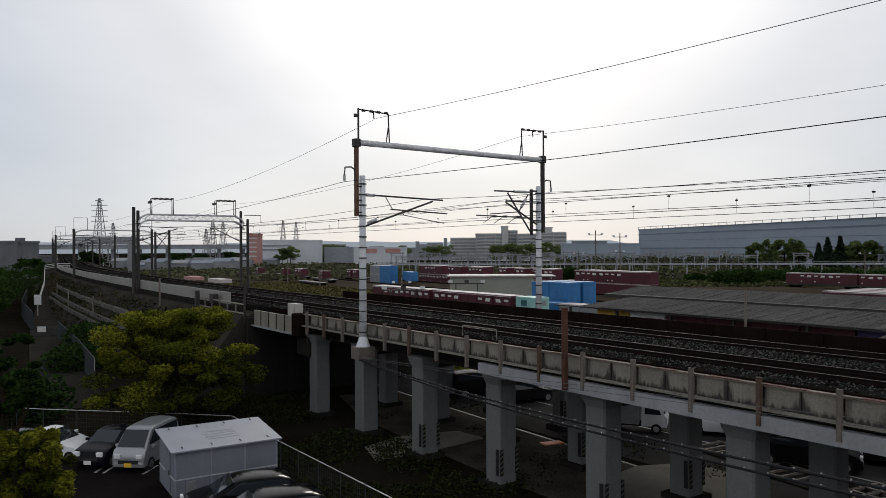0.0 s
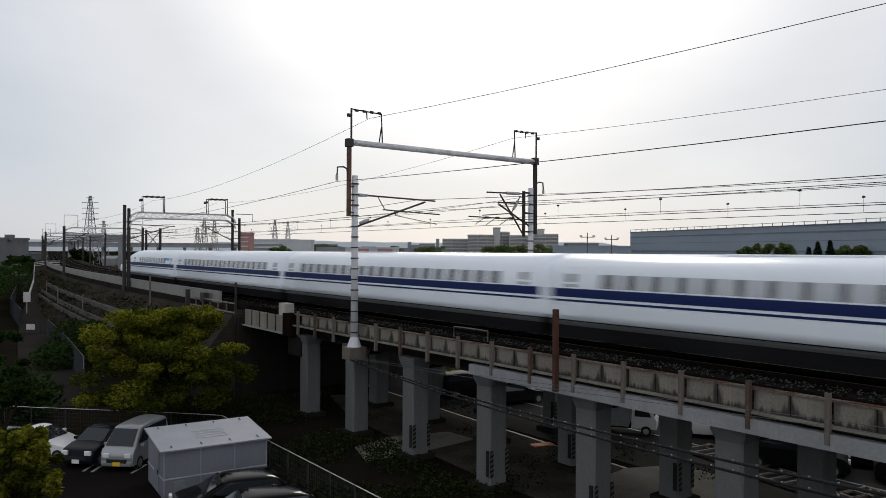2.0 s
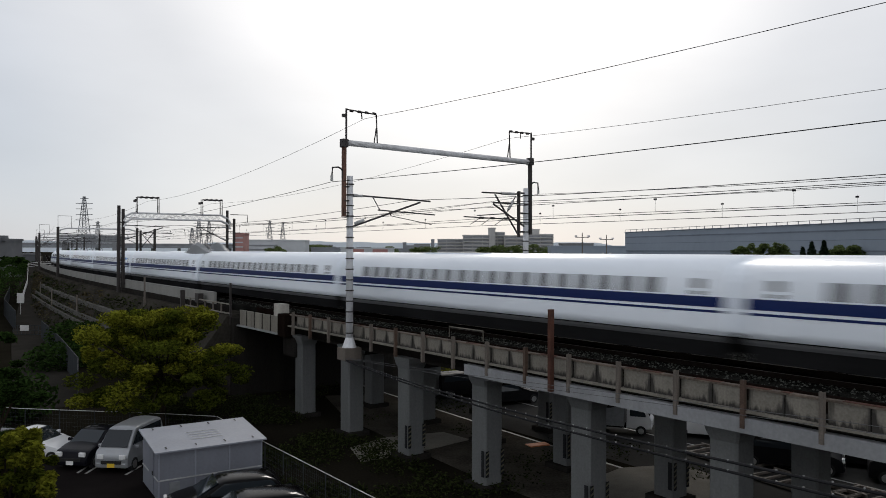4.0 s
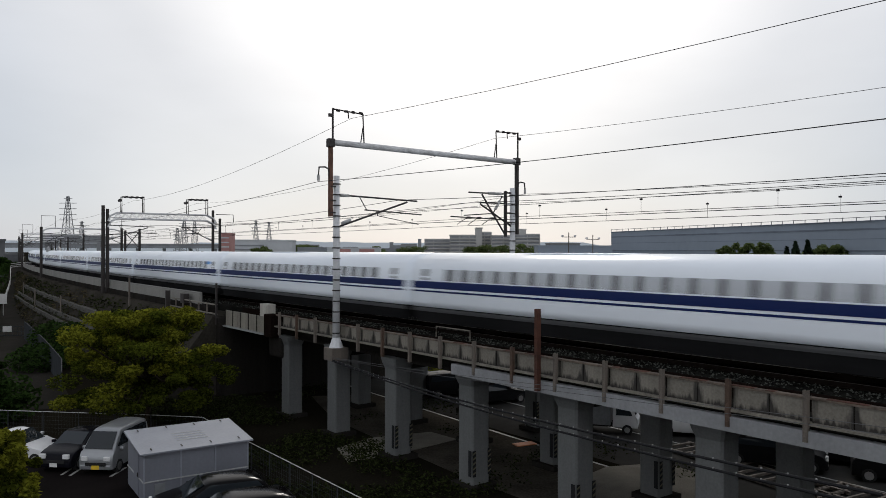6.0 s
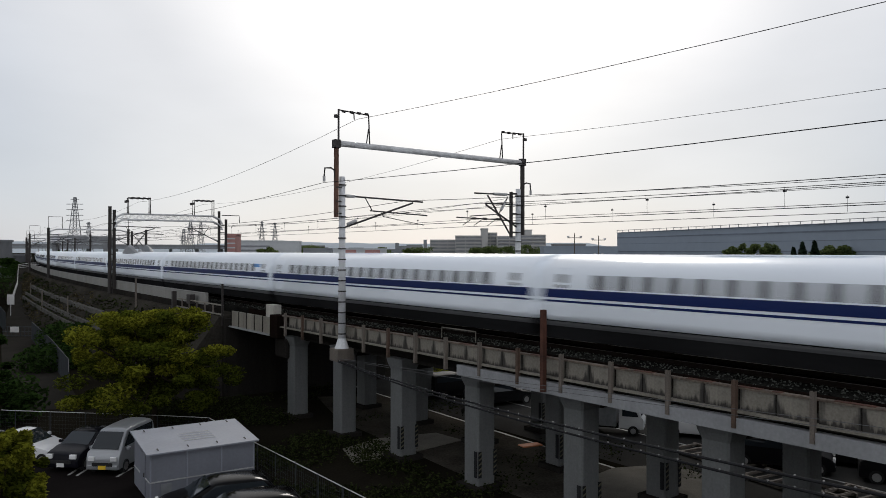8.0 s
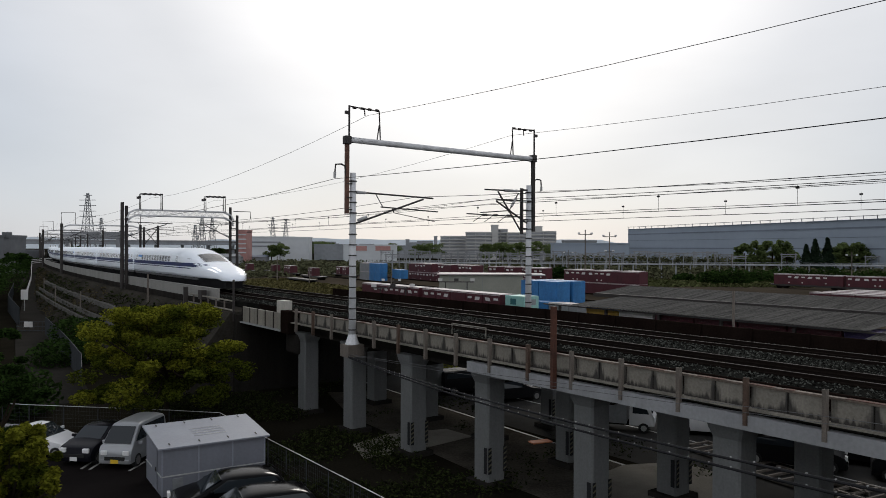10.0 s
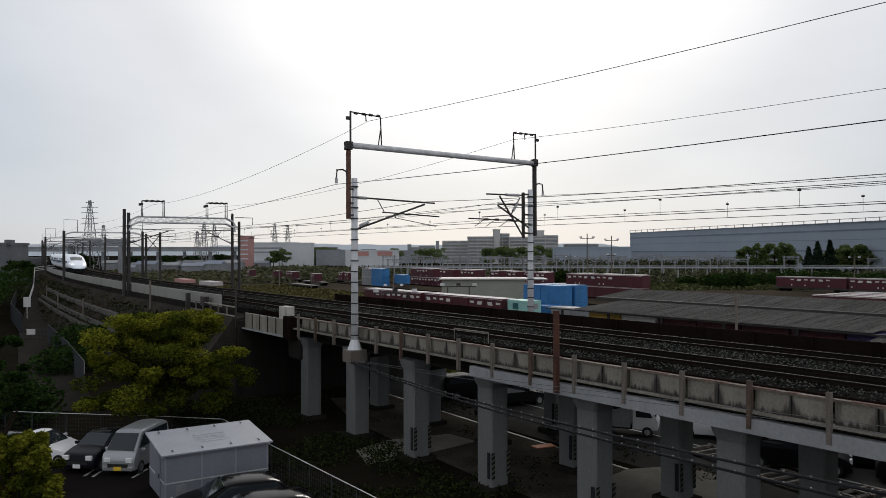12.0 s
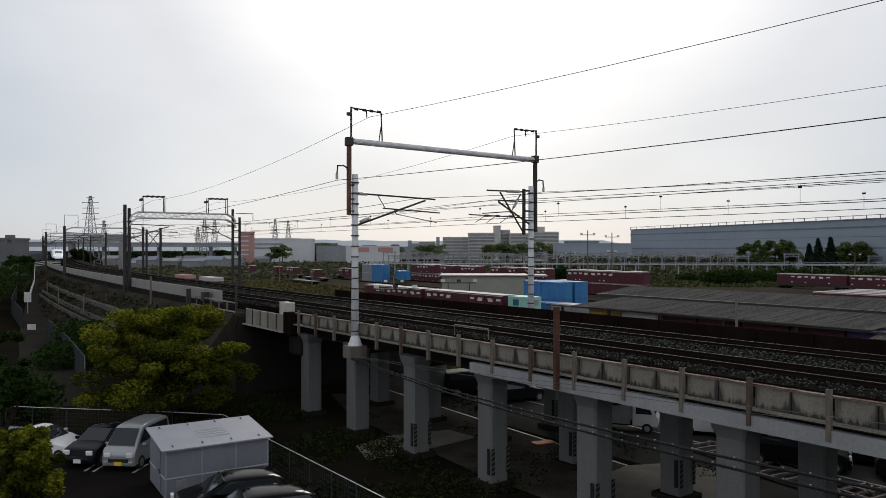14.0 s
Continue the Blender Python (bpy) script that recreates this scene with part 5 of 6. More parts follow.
for (xa, ya, za, wa), (xb, yb, zb, wb) in zip(ROAD[4:], ROAD[5:7]):
    a, b = Vector((xa - wa / 2, ya, za)), Vector((xb - wb / 2, yb, zb))
    for h in (0.45, 0.75, 1.05):
        part("rail_pipe", Mesh().tube([a + Vector((0, 0, h)), b + Vector((0, 0, h))], 0.035, 6), M["sign_white"], gr)
    for q in range(10):
        p = a.lerp(b, q / 10)
        part("post", Mesh().tube([p, p + Vector((0, 0, 1.1))], 0.05, 6), M["sign_white"], gr)
xe, ye, ze, we = ROAD[6]
for h in (0.5, 0.9, 1.3):
    part("rail_pipe", Mesh().tube([(xe - we / 2, ye, ze + h), (xe - we / 2 + 1.2, ye + 3, ze + h + 0.3), (xe + we / 2, ye + 4, ze + h + 0.3)], 0.07, 6), M["sign_white"], gr)
gate = thing("road_gate", "low dark gate across the access road with a white board", "gate")
gx, gy = -45.31, 84.00
for q in range(9):
    part("bar", Mesh().tube([(gx - 1.9 + q * 0.47, gy, 0.1), (gx - 1.9 + q * 0.47, gy, 1.3)], 0.03, 5), M["fence_mesh"], gate)
for z in (0.3, 0.75, 1.3):
    part("rail", Mesh().tube([(gx - 2.0, gy, z), (gx + 2.0, gy, z)], 0.035, 5), M["fence_mesh"], gate)
part("board", Mesh().box((gx - 0.6, gy - 0.08, 1.0), (0.95, 0.05, 0.62)), M["sign_white"], gate, "white notice board")
wb = whole("notice_board", Mesh().box((-58.54, 106.00, 2.9), (1.0, 0.06, 1.4)), M["sign_white"], "white notice board beside the access road", "sign")
part("leg", Mesh().box((-58.59, 106.10, 1.1), (0.08, 0.08, 2.4)), M["steel_trim"], wb)
# tall dark mesh fences along the road
for nm, pts, h in (("near", [(-43.00, 82.00), (-32.93, 66.00), (-25.72, 54.00), (-22.86, 48.00)], 2.0), ("far", [(-50.31, 90.00), (-64.29, 112.00), (-84.98, 150.00)], 2.4)):
    mf = thing("tall_mesh_fence", "tall dark mesh fence beside the access road", "fence")
    for a, b in zip(pts, pts[1:]):
        va, vb = Vector((*a, 0)), Vector((*b, 0))
        L = (vb - va).length
        mm = Mesh()
        for q in range(int(L / 0.12)):
            p = va.lerp(vb, q * 0.12 / L)
            mm.tube([p, p + Vector((0, 0, h))], 0.03, 3)
        for q in range(int(h / 0.2)):
            mm.tube([va + Vector((0, 0, q * 0.2)), vb + Vector((0, 0, q * 0.2))], 0.015, 3)
        part("wire_mesh", mm, M["fence_mesh"], mf)
        part("top_rail", Mesh().tube([va + Vector((0, 0, h)), vb + Vector((0, 0, h))], 0.03, 5), M["fence_mesh"], mf)
        n = max(1, round(L / 3))
        for q in range(n + 1):
            p = va.lerp(vb, q / n)
            part("post", Mesh().tube([p, p + Vector((0, 0, h + 0.05))], 0.04, 6), M["fence_mesh"], mf)

# cable troughs and pipes on the slope
for d, z, w in ((5.6, 3.6, 0.45), (6.5, 2.5, 0.25), (7.0, 1.9, 0.2)):
    whole("cable_trough", sweep(44, 120, 6, [(d + w / 2, z - 0.2), (d + w / 2, z + 0.28), (d - w / 2, z + 0.28), (d - w / 2, z - 0.2)]), M["trough"], "concrete cable trough along the embankment slope", "trough", "structure")
for s, d, z in ((70, 6.4, 4.2), (90, 6.8, 3.9), (112, 6.4, 4.2)):
    whole("slope_post", Mesh().box(P(s, d, z - 0.9), (0.12, 0.12, 2.6)), M["post"], "short weathered post on the embankment slope", "post")

# undergrowth
rng = random.Random(21)
gm, dm = Mesh(), Mesh()
for q in range(2600):
    s = rng.uniform(27, 170)
    d = rng.uniform(4.4, 8.4)
    z = 5.3 - (d - 4.2) * 1.3
    m_ = dm if noise.noise(Vector((s * 0.12, d * 0.3, 0))) > 0.08 else gm
    p = P(s, d, max(0, z))
    leaves(m_, p, (0.5, 0.5, 0.25), 6, 0.16, rng, 0.0)
whole("slope_grass", gm, M["grass"], "rough green grass on the embankment slope", "grass", "stuff")
whole("slope_dry_grass", dm, M["dry_grass"], "dry brown grass on the embankment slope", "grass", "stuff")
wm2 = Mesh()
for q in range(5200):
    s = rng.uniform(-6, 30)
    d = rng.uniform(2.2, 9.5) if q % 5 else rng.uniform(-7, 2)
    if noise.noise(Vector((s * 0.25, d * 0.25, 3))) < (-0.12 if d > 3.2 else 0.18):
        continue
    p = P(s, d, 0.1)
    leaves(wm2, p, (0.4, 0.4, 0.25), 9, 0.085, rng, 0.0)
whole("weeds", wm2, M["grass"], "dense dark weeds on the ground beside the viaduct", "weeds", "stuff")
boxes = []
for q in range(26):
    x, y = -36.24, 60.00
    u = rng.uniform(0, 1)
    px = -36 - 40 * u + rng.uniform(-3, 2)
    py = 52 + 85 * u
    boxes.append(((px - 6, py, 1.8 + 2.2 * u), (3.2, 4.5, 2.0 + 1.2 * u), 900))
thicket("hedge", "dense dark green hedge beside the access road", M["leaf_dark"], boxes, 0.26, 5, "hedge", "stuff")
boxes = [((-31.02, 62.00, 0.9), (2.6, 3.0, 1.3), 1500), ((-34.30, 72.00, 1.6), (3.0, 3.0, 1.4), 1500), ((-24.64, 43.50, 0.6), (1.6, 1.2, 0.9), 900), ((-24.68, 43.00, 1.2), (3.0, 2.0, 1.8), 1800), ((-109.06, 190.00, 4.0), (8.0, 16.0, 2.6), 3000), ((-90.61, 150.00, 3.0), (9.0, 16.0, 3.2), 3500)]
thicket("bushes", "dark green bushes beside the access road", M["leaf_dark"], boxes, 0.2, 6, "bush", "stuff")

# ---- road and ground under the viaduct ----
rd = Mesh().loft([[P(s, d, z) for s, d in ((-60, -2.9), (-60, -16), (60, -16), (60, -6.5), (20, -4.6))] for z in (-0.1, 0.012)])
whole("road", rd, M["asphalt"], "grey asphalt road under the viaduct", "road", "structure")
for d0, d1, w in ((-3.1, -5.0, 0.14), (-9.8, -10.2, 0.12)):
    m = Mesh().loft([[P(s, d0 + (d1 - d0) * (s + 20) / 45 + o, z) for o, z in ((-w / 2, 0.018), (w / 2, 0.018), (w / 2, 0.012), (-w / 2, 0.012))] for s in frange(-20, 25, 5)])
    whole("road_line", m, M["road_paint"], "worn white road edge line", "line marking", "structure")
whole("dirt_lot", Mesh().loft([[P(s, d, z) for s, d in ((-16, 2.3), (-16, -3.0), (20, -4.7), (22, -1.0), (15, 1.2), (2, 2.2))] for z in (-0.1, 0.008)]), M["pale_dirt"], "trodden pale dirt between the viaduct piers", "ground", "structure")
slabs = [[(-4.28, 36.99), (-2.75, 39.00), (0.33, 40.22), (1.68, 38.65), (-0.66, 36.47), (-3.48, 34.52)], [(5.6, 30.9), (8.2, 33.6), (11.0, 34.2), (12.6, 31.4), (11.2, 27.6), (7.2, 27.2)]]
for sl in slabs:
    whole("concrete_slab", Mesh().loft([[(x, y, z) for x, y in sl] for z in (-0.1, 0.03)]), M["old_concrete_floor"], "bare pale concrete slab on the ground", "slab", "structure")
vehicle("dark_van", "black van parked under the viaduct", (1.99, 50.6), 112, 4.4, 1.75, 1.65, M["car_dull"], "van", "van")
vehicle("dark_car", "dark car parked under the viaduct", (4.36, 48.00), 118, 4.4, 1.75, 1.45, M["car_dull"], "sedan")
ob = whole("orange_board", Mesh().box((5.02, 37.53, 0.05), (1.1, 0.55, 0.05), 0.4), M["orange"], "orange road plate lying on the road", "road plate")


def truck(p, heading_deg):
    t = thing("cab_truck", "white light truck parked under the viaduct", "truck", pose(p[0], p[1], 0.012, 0, 0, heading_deg) @ Matrix.Diagonal((0.76, 0.76, 0.76, 1)))
    cab = [(-0.9, 0.5), (-0.95, 1.1), (-0.75, 1.35), (-0.45, 2.1), (0.75, 2.12), (0.8, 0.5)]
    part("cab", Mesh().loft([[(f * 0.85 * (1 if z < 1.2 else 0.94), y, z) for y, z in cab] for f in (-1, -0.9, 0.9, 1)]), M["car_white"], t, bevel=0.05)
    part("windscreen", Mesh().quad((-0.74, -0.77, 1.4), (0.74, -0.77, 1.4), (0.7, -0.5, 2.02), (-0.7, -0.5, 2.02)), M["glass"], t)
    for sd in (1, -1):
        q = [(sd * 0.862, -0.55, 1.35), (sd * 0.815, -0.3, 1.98), (sd * 0.815, 0.55, 1.98), (sd * 0.862, 0.55, 1.35)]
        part("side_window", Mesh().quad(*(q if sd < 0 else q[::-1])), M["glass"], t)
        for yy in (-0.2, 2.6):
            w = part("wheel", Mesh().tube([(sd * 0.62, yy, 0.36), (sd * 0.86, yy, 0.36)], 0.36, 16), M["tyre"], t)
            part("rim", Mesh().tube([(sd * 0.855, yy, 0.36), (sd * 0.875, yy, 0.36)], 0.2, 12), M["alloy"], w)
    part("load_box", Mesh().box((0, 2.3, 1.55), (1.8, 2.7, 1.9)), M["cont_grey"], t, bevel=0.03)
    part("chassis", Mesh().box((0, 1.4, 0.55), (1.0, 4.0, 0.25)), M["train_under"], t)
    return t


truck((10.75, 40.0), 70)
vehicle("parked_car", "white car standing in the dark beneath the deck", (14.1, 39.5), 70, 3.6, 1.5, 1.45, M["car_white"], "hatch")
for x, y in ((16.2, 37.5), (15.9, 33.8), (18.6, 34.6), (20.4, 31.2)):
    vehicle("parked_car", "dull black car in the shade of the viaduct", (x, y), 62, 4.3, 1.72, 1.4, M["car_dull"], "hatch")
# steel parking frames on the ground between the piers
for x, y in ((13.4, 35.2), (15.1, 30.9), (17.4, 28.6)):
    pf = thing("parking_frame", "low galvanised steel parking frame on the ground", "frame", pose(x, y, 0.03, 0, 0, 28), group="parking frames")
    for o in (-0.9, 0.9):
        part("runner", Mesh().box((o, 0, 0.08), (0.12, 4.2, 0.14)), M["post"], pf)
    for q in range(7):
        part("rung", Mesh().box((0, -1.9 + q * 0.63, 0.1), (1.75, 0.1, 0.1)), M["post"], pf)
# added wall: stands for the black beyond the road and blocks light there
whole("added_back_wall", sweep(-70, 5, 5, [(-16.6, 0.0), (-16.6, 3.4), (-16.9, 3.4), (-16.9, 0.0)]), M["wall_dark"], "dark wall added beyond the road to keep the view under the deck black", "wall", "structure")
thicket("roadside_bush", "small green bush beside the road", M["leaf_lit"], [((1.20, 57.00, 0.95), (1.5, 1.2, 0.95), 1100)], 0.12, 11)

# ---- freight yard beyond the line ----
yard = Mesh().loft([[P(s, d, z) for s, d in ((-160, -17.6), (-160, -175), (420, -175), (420, -17.6))] for z in (-0.1, 0.01)])
whole("freight_yard", yard, M["yard"], "brownish gravel ground of a freight yard", "yard", "structure")
gp = Mesh()
rng = random.Random(31)
for q in range(6000):
    p = P(rng.uniform(118, 200), rng.uniform(-30, -62), 0.12)
    leaves(gp, p, (0.9, 0.9, 0.25), 2, 0.4, rng, 0.0)
whole("yard_grass", gp, M["yellow_grass"], "dry yellow grass in the freight yard", "grass", "stuff")
for d in (-21.0, -26.0, -36.5, -48.0, -62.0, -80.0, -95.0):
    trk = tagged(new("yard_track"), "rusty rails of a freight yard siding", "track", "yard tracks", "structure")
    for o in (0.55, -0.55):
        part("siding_rail", sweep(-30, 400, 12, [(d + o + 0.05, 0.01), (d + o + 0.05, 0.2), (d + o - 0.05, 0.2), (d + o - 0.05, 0.01)]), M["rail"], trk)


def container(paint, label, length=3.72, logo=True, group="freight containers", pale=True):
    t = thing("freight_container", label, "container", group=group)
    W, H = 2.45, 2.5
    m = Mesh().box((0, 0, H / 2), (W, length, H))
    part("body", m, paint, t, bevel=0.03)
    part("roof", Mesh().box((0, 0, H + 0.02), (W - 0.04, length - 0.04, 0.05)), M["cont_roof"] if pale else paint, t, "pale roof with the sky's sheen put into its colour" if pale else "")
    for sd in (1, -1):
        part("top_rim", Mesh().box((sd * (W / 2 + 0.01), 0, H - 0.12), (0.05, length, 0.1)), M["cont_roof"] if pale else paint, t)
        for y in (-length * 0.28, length * 0.28):
            part("door_leaf", Mesh().box((sd * (W / 2 + 0.012), y, H / 2 - 0.06), (0.04, length * 0.4, H - 0.5)), paint, t)
        if logo:
            part("emblem", Mesh().loft([[(sd * (W / 2 + 0.03), y, z) for y, z in ((0.15, 1.55), (1.15, 1.55), (1.35, 2.0), (0.35, 2.0))], [(sd * (W / 2 + 0.05), y, z) for y, z in ((0.15, 1.55), (1.15, 1.55), (1.35, 2.0), (0.35, 2.0))]]), M["sign_white"], t, "white slanted emblem")
            part("marking", Mesh().box((sd * (W / 2 + 0.03), -1.0, 1.85), (0.04, 0.9, 0.28)), M["sign_white"], t)
            part("marking", Mesh().box((sd * (W / 2 + 0.03), -1.2, 0.5), (0.04, 0.35, 0.25)), M["sign_white"], t)
    for y in (-length / 2, length / 2):
        part("end_frame", Mesh().box((0, y, H / 2), (W - 0.3, 0.05, H - 0.35)), paint, t)
    return t


c_maroon = container(M["maroon"], "maroon freight container with white markings and sheen-pale roof")
c_dull = container(M["maroon"], "plain maroon freight container with sheen-pale roof", logo=False)
c_blue = container(M["cont_blue"], "blue steel freight container", logo=False, pale=False)
c_purple = container(mat("container_violet", (0.05, 0.035, 0.11), 0.6, grain=4, patch=0.5), "dark violet steel freight container", logo=False, pale=False)
c_wine = container(M["maroon"], "dark maroon freight container under the canopy", pale=False)
c_teal = container(M["cont_teal"], "pale teal freight container", logo=False, pale=False)
c_grey = container(M["cont_grey"], "grey steel freight container", logo=False)
c_white = container(M["sign_white"], "white steel freight container under the canopy", logo=False, pale=False)
c_yellow = container(M["cont_yellow"], "yellow steel freight container", logo=False, pale=False)
for sd in (1, -1):
    part("emblem", Mesh().box((sd * 1.27, 0.2, 1.8), (0.05, 1.1, 0.75)), mat("emblem_green", (0.02, 0.11, 0.12), 0.6), c_teal, "dark green emblem")
    part("emblem", Mesh().box((0.2, sd * 1.9, 1.8), (1.0, 0.05, 0.7)), M["train_grey"], c_teal, "dark emblem")
used = set()


def put(proto, s, d, z=0.0, turn=0.0):
    m = at_line(s, d, z) @ pose(0, 0, 0, 0, 0, turn)
    if proto.name in used:
        return copy_thing(proto, m)
    used.add(proto.name)
    proto.matrix_basis = m
    return proto


def wagon_proto():
    t = thing("flat_wagon", "grey container flat wagon on a siding", "wagon", group="freight wagons")
    part("deck", Mesh().box((0, 0, 0.98), (2.4, 19.6, 0.16)), M["steel_dark"], t)
    for x in (1.05, -1.05):
        part("sill", Mesh().box((x, 0, 0.78), (0.12, 19.0, 0.3)), M["steel_dark"], t)
    for y in (-7.0, 7.0):
        b = part("bogie", Mesh().box((0, y, 0.55), (1.9, 2.6, 0.3)), M["train_under"], t)
        for o in (0.9, -0.9):
            part("wheelset", Mesh().tube([(-0.7, y + o, 0.42), (0.7, y + o, 0.42)], 0.42, 14), M["rail"], b)
    return t


wagon = wagon_proto()
rng = random.Random(12)


def wagon_row(s0, count, d, kinds, gaps=0.08):
    for q in range(count):
        s = s0 + q * 20.6
        put(wagon, s, d, 0.02)
        for k in range(5):
            if rng.random() < gaps:
                continue
            put(rng.choice(kinds), s - 7.84 + k * 3.92, d, 1.07, rng.choice((0, 180)))


wagon_row(63.0, 2, -42.5, [c_maroon, c_maroon, c_maroon, c_dull], 0.0)
put(wagon, 42.4, -42.5, 0.02)
put(c_teal, 50.2, -42.5, 1.07)
put(c_grey, 58.0, -46.5, 0.0)
put(c_grey, 62.0, -46.5, 0.0)
for q in range(26):
    for lv in (0, 1):
        if lv and rng.random() < (0.05 if q < 9 else 0.4):
            continue
        put(rng.choice((c_maroon, c_maroon, c_dull)), 81.0 + q * 3.95, -97.0, lv * 2.55, rng.choice((0, 180)))
        if q % 2:
            put(rng.choice((c_maroon, c_dull)), 81.0 + q * 3.95, -100.5, lv * 2.55)
wagon_row(38.0, 3, -156.0, [c_maroon, c_maroon, c_dull], 0.04)
for q in range(2):
    for lv in (0, 1):
        put(c_blue, 54.5 + q * 4.0, -52.0, lv * 2.55)
        put(c_blue, 54.5 + q * 4.0, -55.0, lv * 2.55)
for q, pr in enumerate((c_grey, c_grey, c_blue)):
    put(pr, 44.5 + q * 3.9, -48.5, 0.0)
# groups farther along the yard
for s, d, pr, lv in ((176, -84, c_blue, 2), (180, -84, c_blue, 2), (184, -84, c_grey, 2), (188, -84, c_grey, 2), (172, -88, c_blue, 1), (166, -86, c_blue, 1), (204, -84, c_maroon, 1), (210, -84, c_maroon, 1), (196, -70, c_maroon, 1), (226, -72, c_maroon, 1), (230, -72, c_maroon, 1), (262, -66, c_maroon, 1), (240, -70, c_dull, 1)):
    for k in range(lv):
        put(pr, s, d, 0.9 * (lv == 1) + k * 2.55)
for s, d in ((206, -84), (228, -72), (250, -72), (196, -70), (176, -60), (262, -66)):
    put(wagon, s, d, 0.02)
# pale roofs of containers standing behind the canopy
for q in range(10):
    for r in range(4):
        put(c_dull if (q + r) % 3 else c_maroon, 6.0 + q * 4.1, -103.0 - r * 4.2, 0.0)

# yard office with a flat roof
off = thing("yard_building", "long grey-green flat-roofed freight building", "building")
x0, y0 = 0.23, 150.00
part("wall", Mesh().box((x0 + 8.0, y0 + 2.5, 2.2), (16.5, 8.0, 4.4), -0.05), M["canopy_green"], off)
part("roof", Mesh().box((x0 + 8.0, y0 + 2.5, 4.5), (17.4, 9.0, 0.22), -0.05), M["cont_roof"], off, "pale flat roof edge")
part("open_bay", Mesh().box((x0 + 18.4, y0 + 2.2, 4.4), (4.4, 8.6, 0.25), -0.05), M["cont_grey"], off)
for q in range(3):
    part("bay_post", Mesh().box((x0 + 16.8 + q * 1.8, y0 - 1.6, 2.2), (0.16, 0.16, 4.4)), M["mast_dark"], off)
for q in range(5):
    part("wall_seam", Mesh().box((x0 + 1.5 + q * 3.3, y0 - 1.56, 2.2), (0.08, 0.1, 4.2), -0.05), M["cont_grey"], off)

# corrugated platform canopy
can = thing("freight_canopy", "long corrugated grey roof of a freight platform", "canopy")
D1, D2, D3 = -28.0, -35.2, -41.0


def slope(s0, s1, da, za, db, zb, wave=0.3):
    m = Mesh()
    n = int((s1 - s0) / wave)
    for q in range(n):
        a, b, c = s0 + q * wave, s0 + (q + 0.5) * wave, s0 + (q + 1) * wave
        for u, v, zu, zv in ((a, b, 0, 0.055), (b, c, 0.055, 0)):
            m.quad(P(u, da, za + zu), P(v, da, za + zv), P(v, db, zb + zv), P(u, db, zb + zu))
    return m


part("roof_slope", slope(-0.6, 26.4, D1, 4.45, D2, 5.0), M["tin"], can)
part("roof_slope", slope(-60, -0.8, D1 + 1.2, 4.05, D2, 5.0), M["tin"], can)
part("roof_slope", slope(-60, 30.5, D2, 5.08, D3, 5.75), M["tin"], can)
part("gutter", sweep(-60, 30, 4, [(D2 + 0.2, 4.85), (D2 + 0.2, 5.2), (D2 - 0.2, 5.2), (D2 - 0.2, 4.85)]), M["mast_dark"], can, "dark gutter")
part("eave_beam", sweep(-60, 30, 4, [(D1 - 0.1, 4.3), (D1 - 0.1, 4.42), (D1 - 0.25, 4.42), (D1 - 0.25, 4.3)]), M["steel_dark"], can)
for s in frange(-54, 28, 6):
    for d, h in ((D1 - 0.4, 4.4), (D3 + 0.3, 5.66)):
        part("column", Mesh().box(P(s, d, h / 2), (0.2, 0.2, h), heading(s)), M["mast_dark"], can)
pf = whole("freight_platform", sweep(-60, 30, 6, [(D1 + 0.3, 0.0), (D1 + 0.3, 1.8), (D3, 1.8), (D3, 0.0)]), M["path_concrete"], "concrete freight platform under the canopy", "platform", "structure")
for q, pr in enumerate((c_purple, c_purple, c_purple, c_wine, c_wine, c_wine, c_wine, c_white, c_yellow)):
    put(pr, -8.4 + q * 3.95, -30.2, 1.8)

# poles in the yard
for x, y, h, arms in ((31.74, 165.00, 13.8, 1), (38.19, 170.00, 13.4, 2), (79.48, 205.00, 8.5, 0), (112.28, 205.00, 9.0, 1), (40.75, 240.00, 9.2, 1), (13.96, 36.00, 0.0, 0), (-46.68, 215.00, 7.2, 0), (-34.86, 200.00, 4.5, 0), (-8.37, 128.00, 5.0, 1)):
    if h == 0:
        continue
    t = thing("utility_pole", "slim grey utility pole in the freight yard", "pole")
    part("pole", Mesh().tube([(x, y, 0), (x, y, h)], 0.17, 8, 0.10), M["post"], t)
    for k in range(arms):
        part("crossarm", Mesh().box((x, y, h - 1.0 - k * 3.4), (3.0 if k == 0 else 2.0, 0.14, 0.14)), M["steel_dark"], t)
        for o in (-1.4, 1.4):
            part("fitting", Mesh().box((x + o * (1 if k == 0 else 0.6), y, h - 0.75 - k * 3.4), (0.5, 0.3, 0.35)), M["galv"], t)
# signal arms of the yard
for x, y in ((2.95, 140.00), (6.87, 150.00), (-7.45, 118.00)):
    t = thing("yard_signal", "low yard signal frame with white lamps", "signal")
    part("frame", Mesh().box((x, y, 3.4), (6.5, 0.2, 0.2)), M["steel_dark"], t)
    for o in (-3, 0, 3):
        part("lamp_case", Mesh().box((x + o, y - 0.1, 3.8), (0.8, 0.3, 0.5)), M["sign_white"] if o else M["steel_dark"], t)
    for o in (-2, 2):
        part("leg", Mesh().box((x + o, y, 1.7), (0.18, 0.18, 3.4)), M["steel_dark"], t)

# ---- elevated siding and depot masts across the background ----
el_a, el_b = Vector((-25.98, 268.00, 0)), Vector((177.10, 232.00, 0))
ev = thing("elevated_track", "pale low elevated track on slim columns", "viaduct")
ang = math.atan2((el_b - el_a).y, (el_b - el_a).x)
mid = (el_a + el_b) / 2
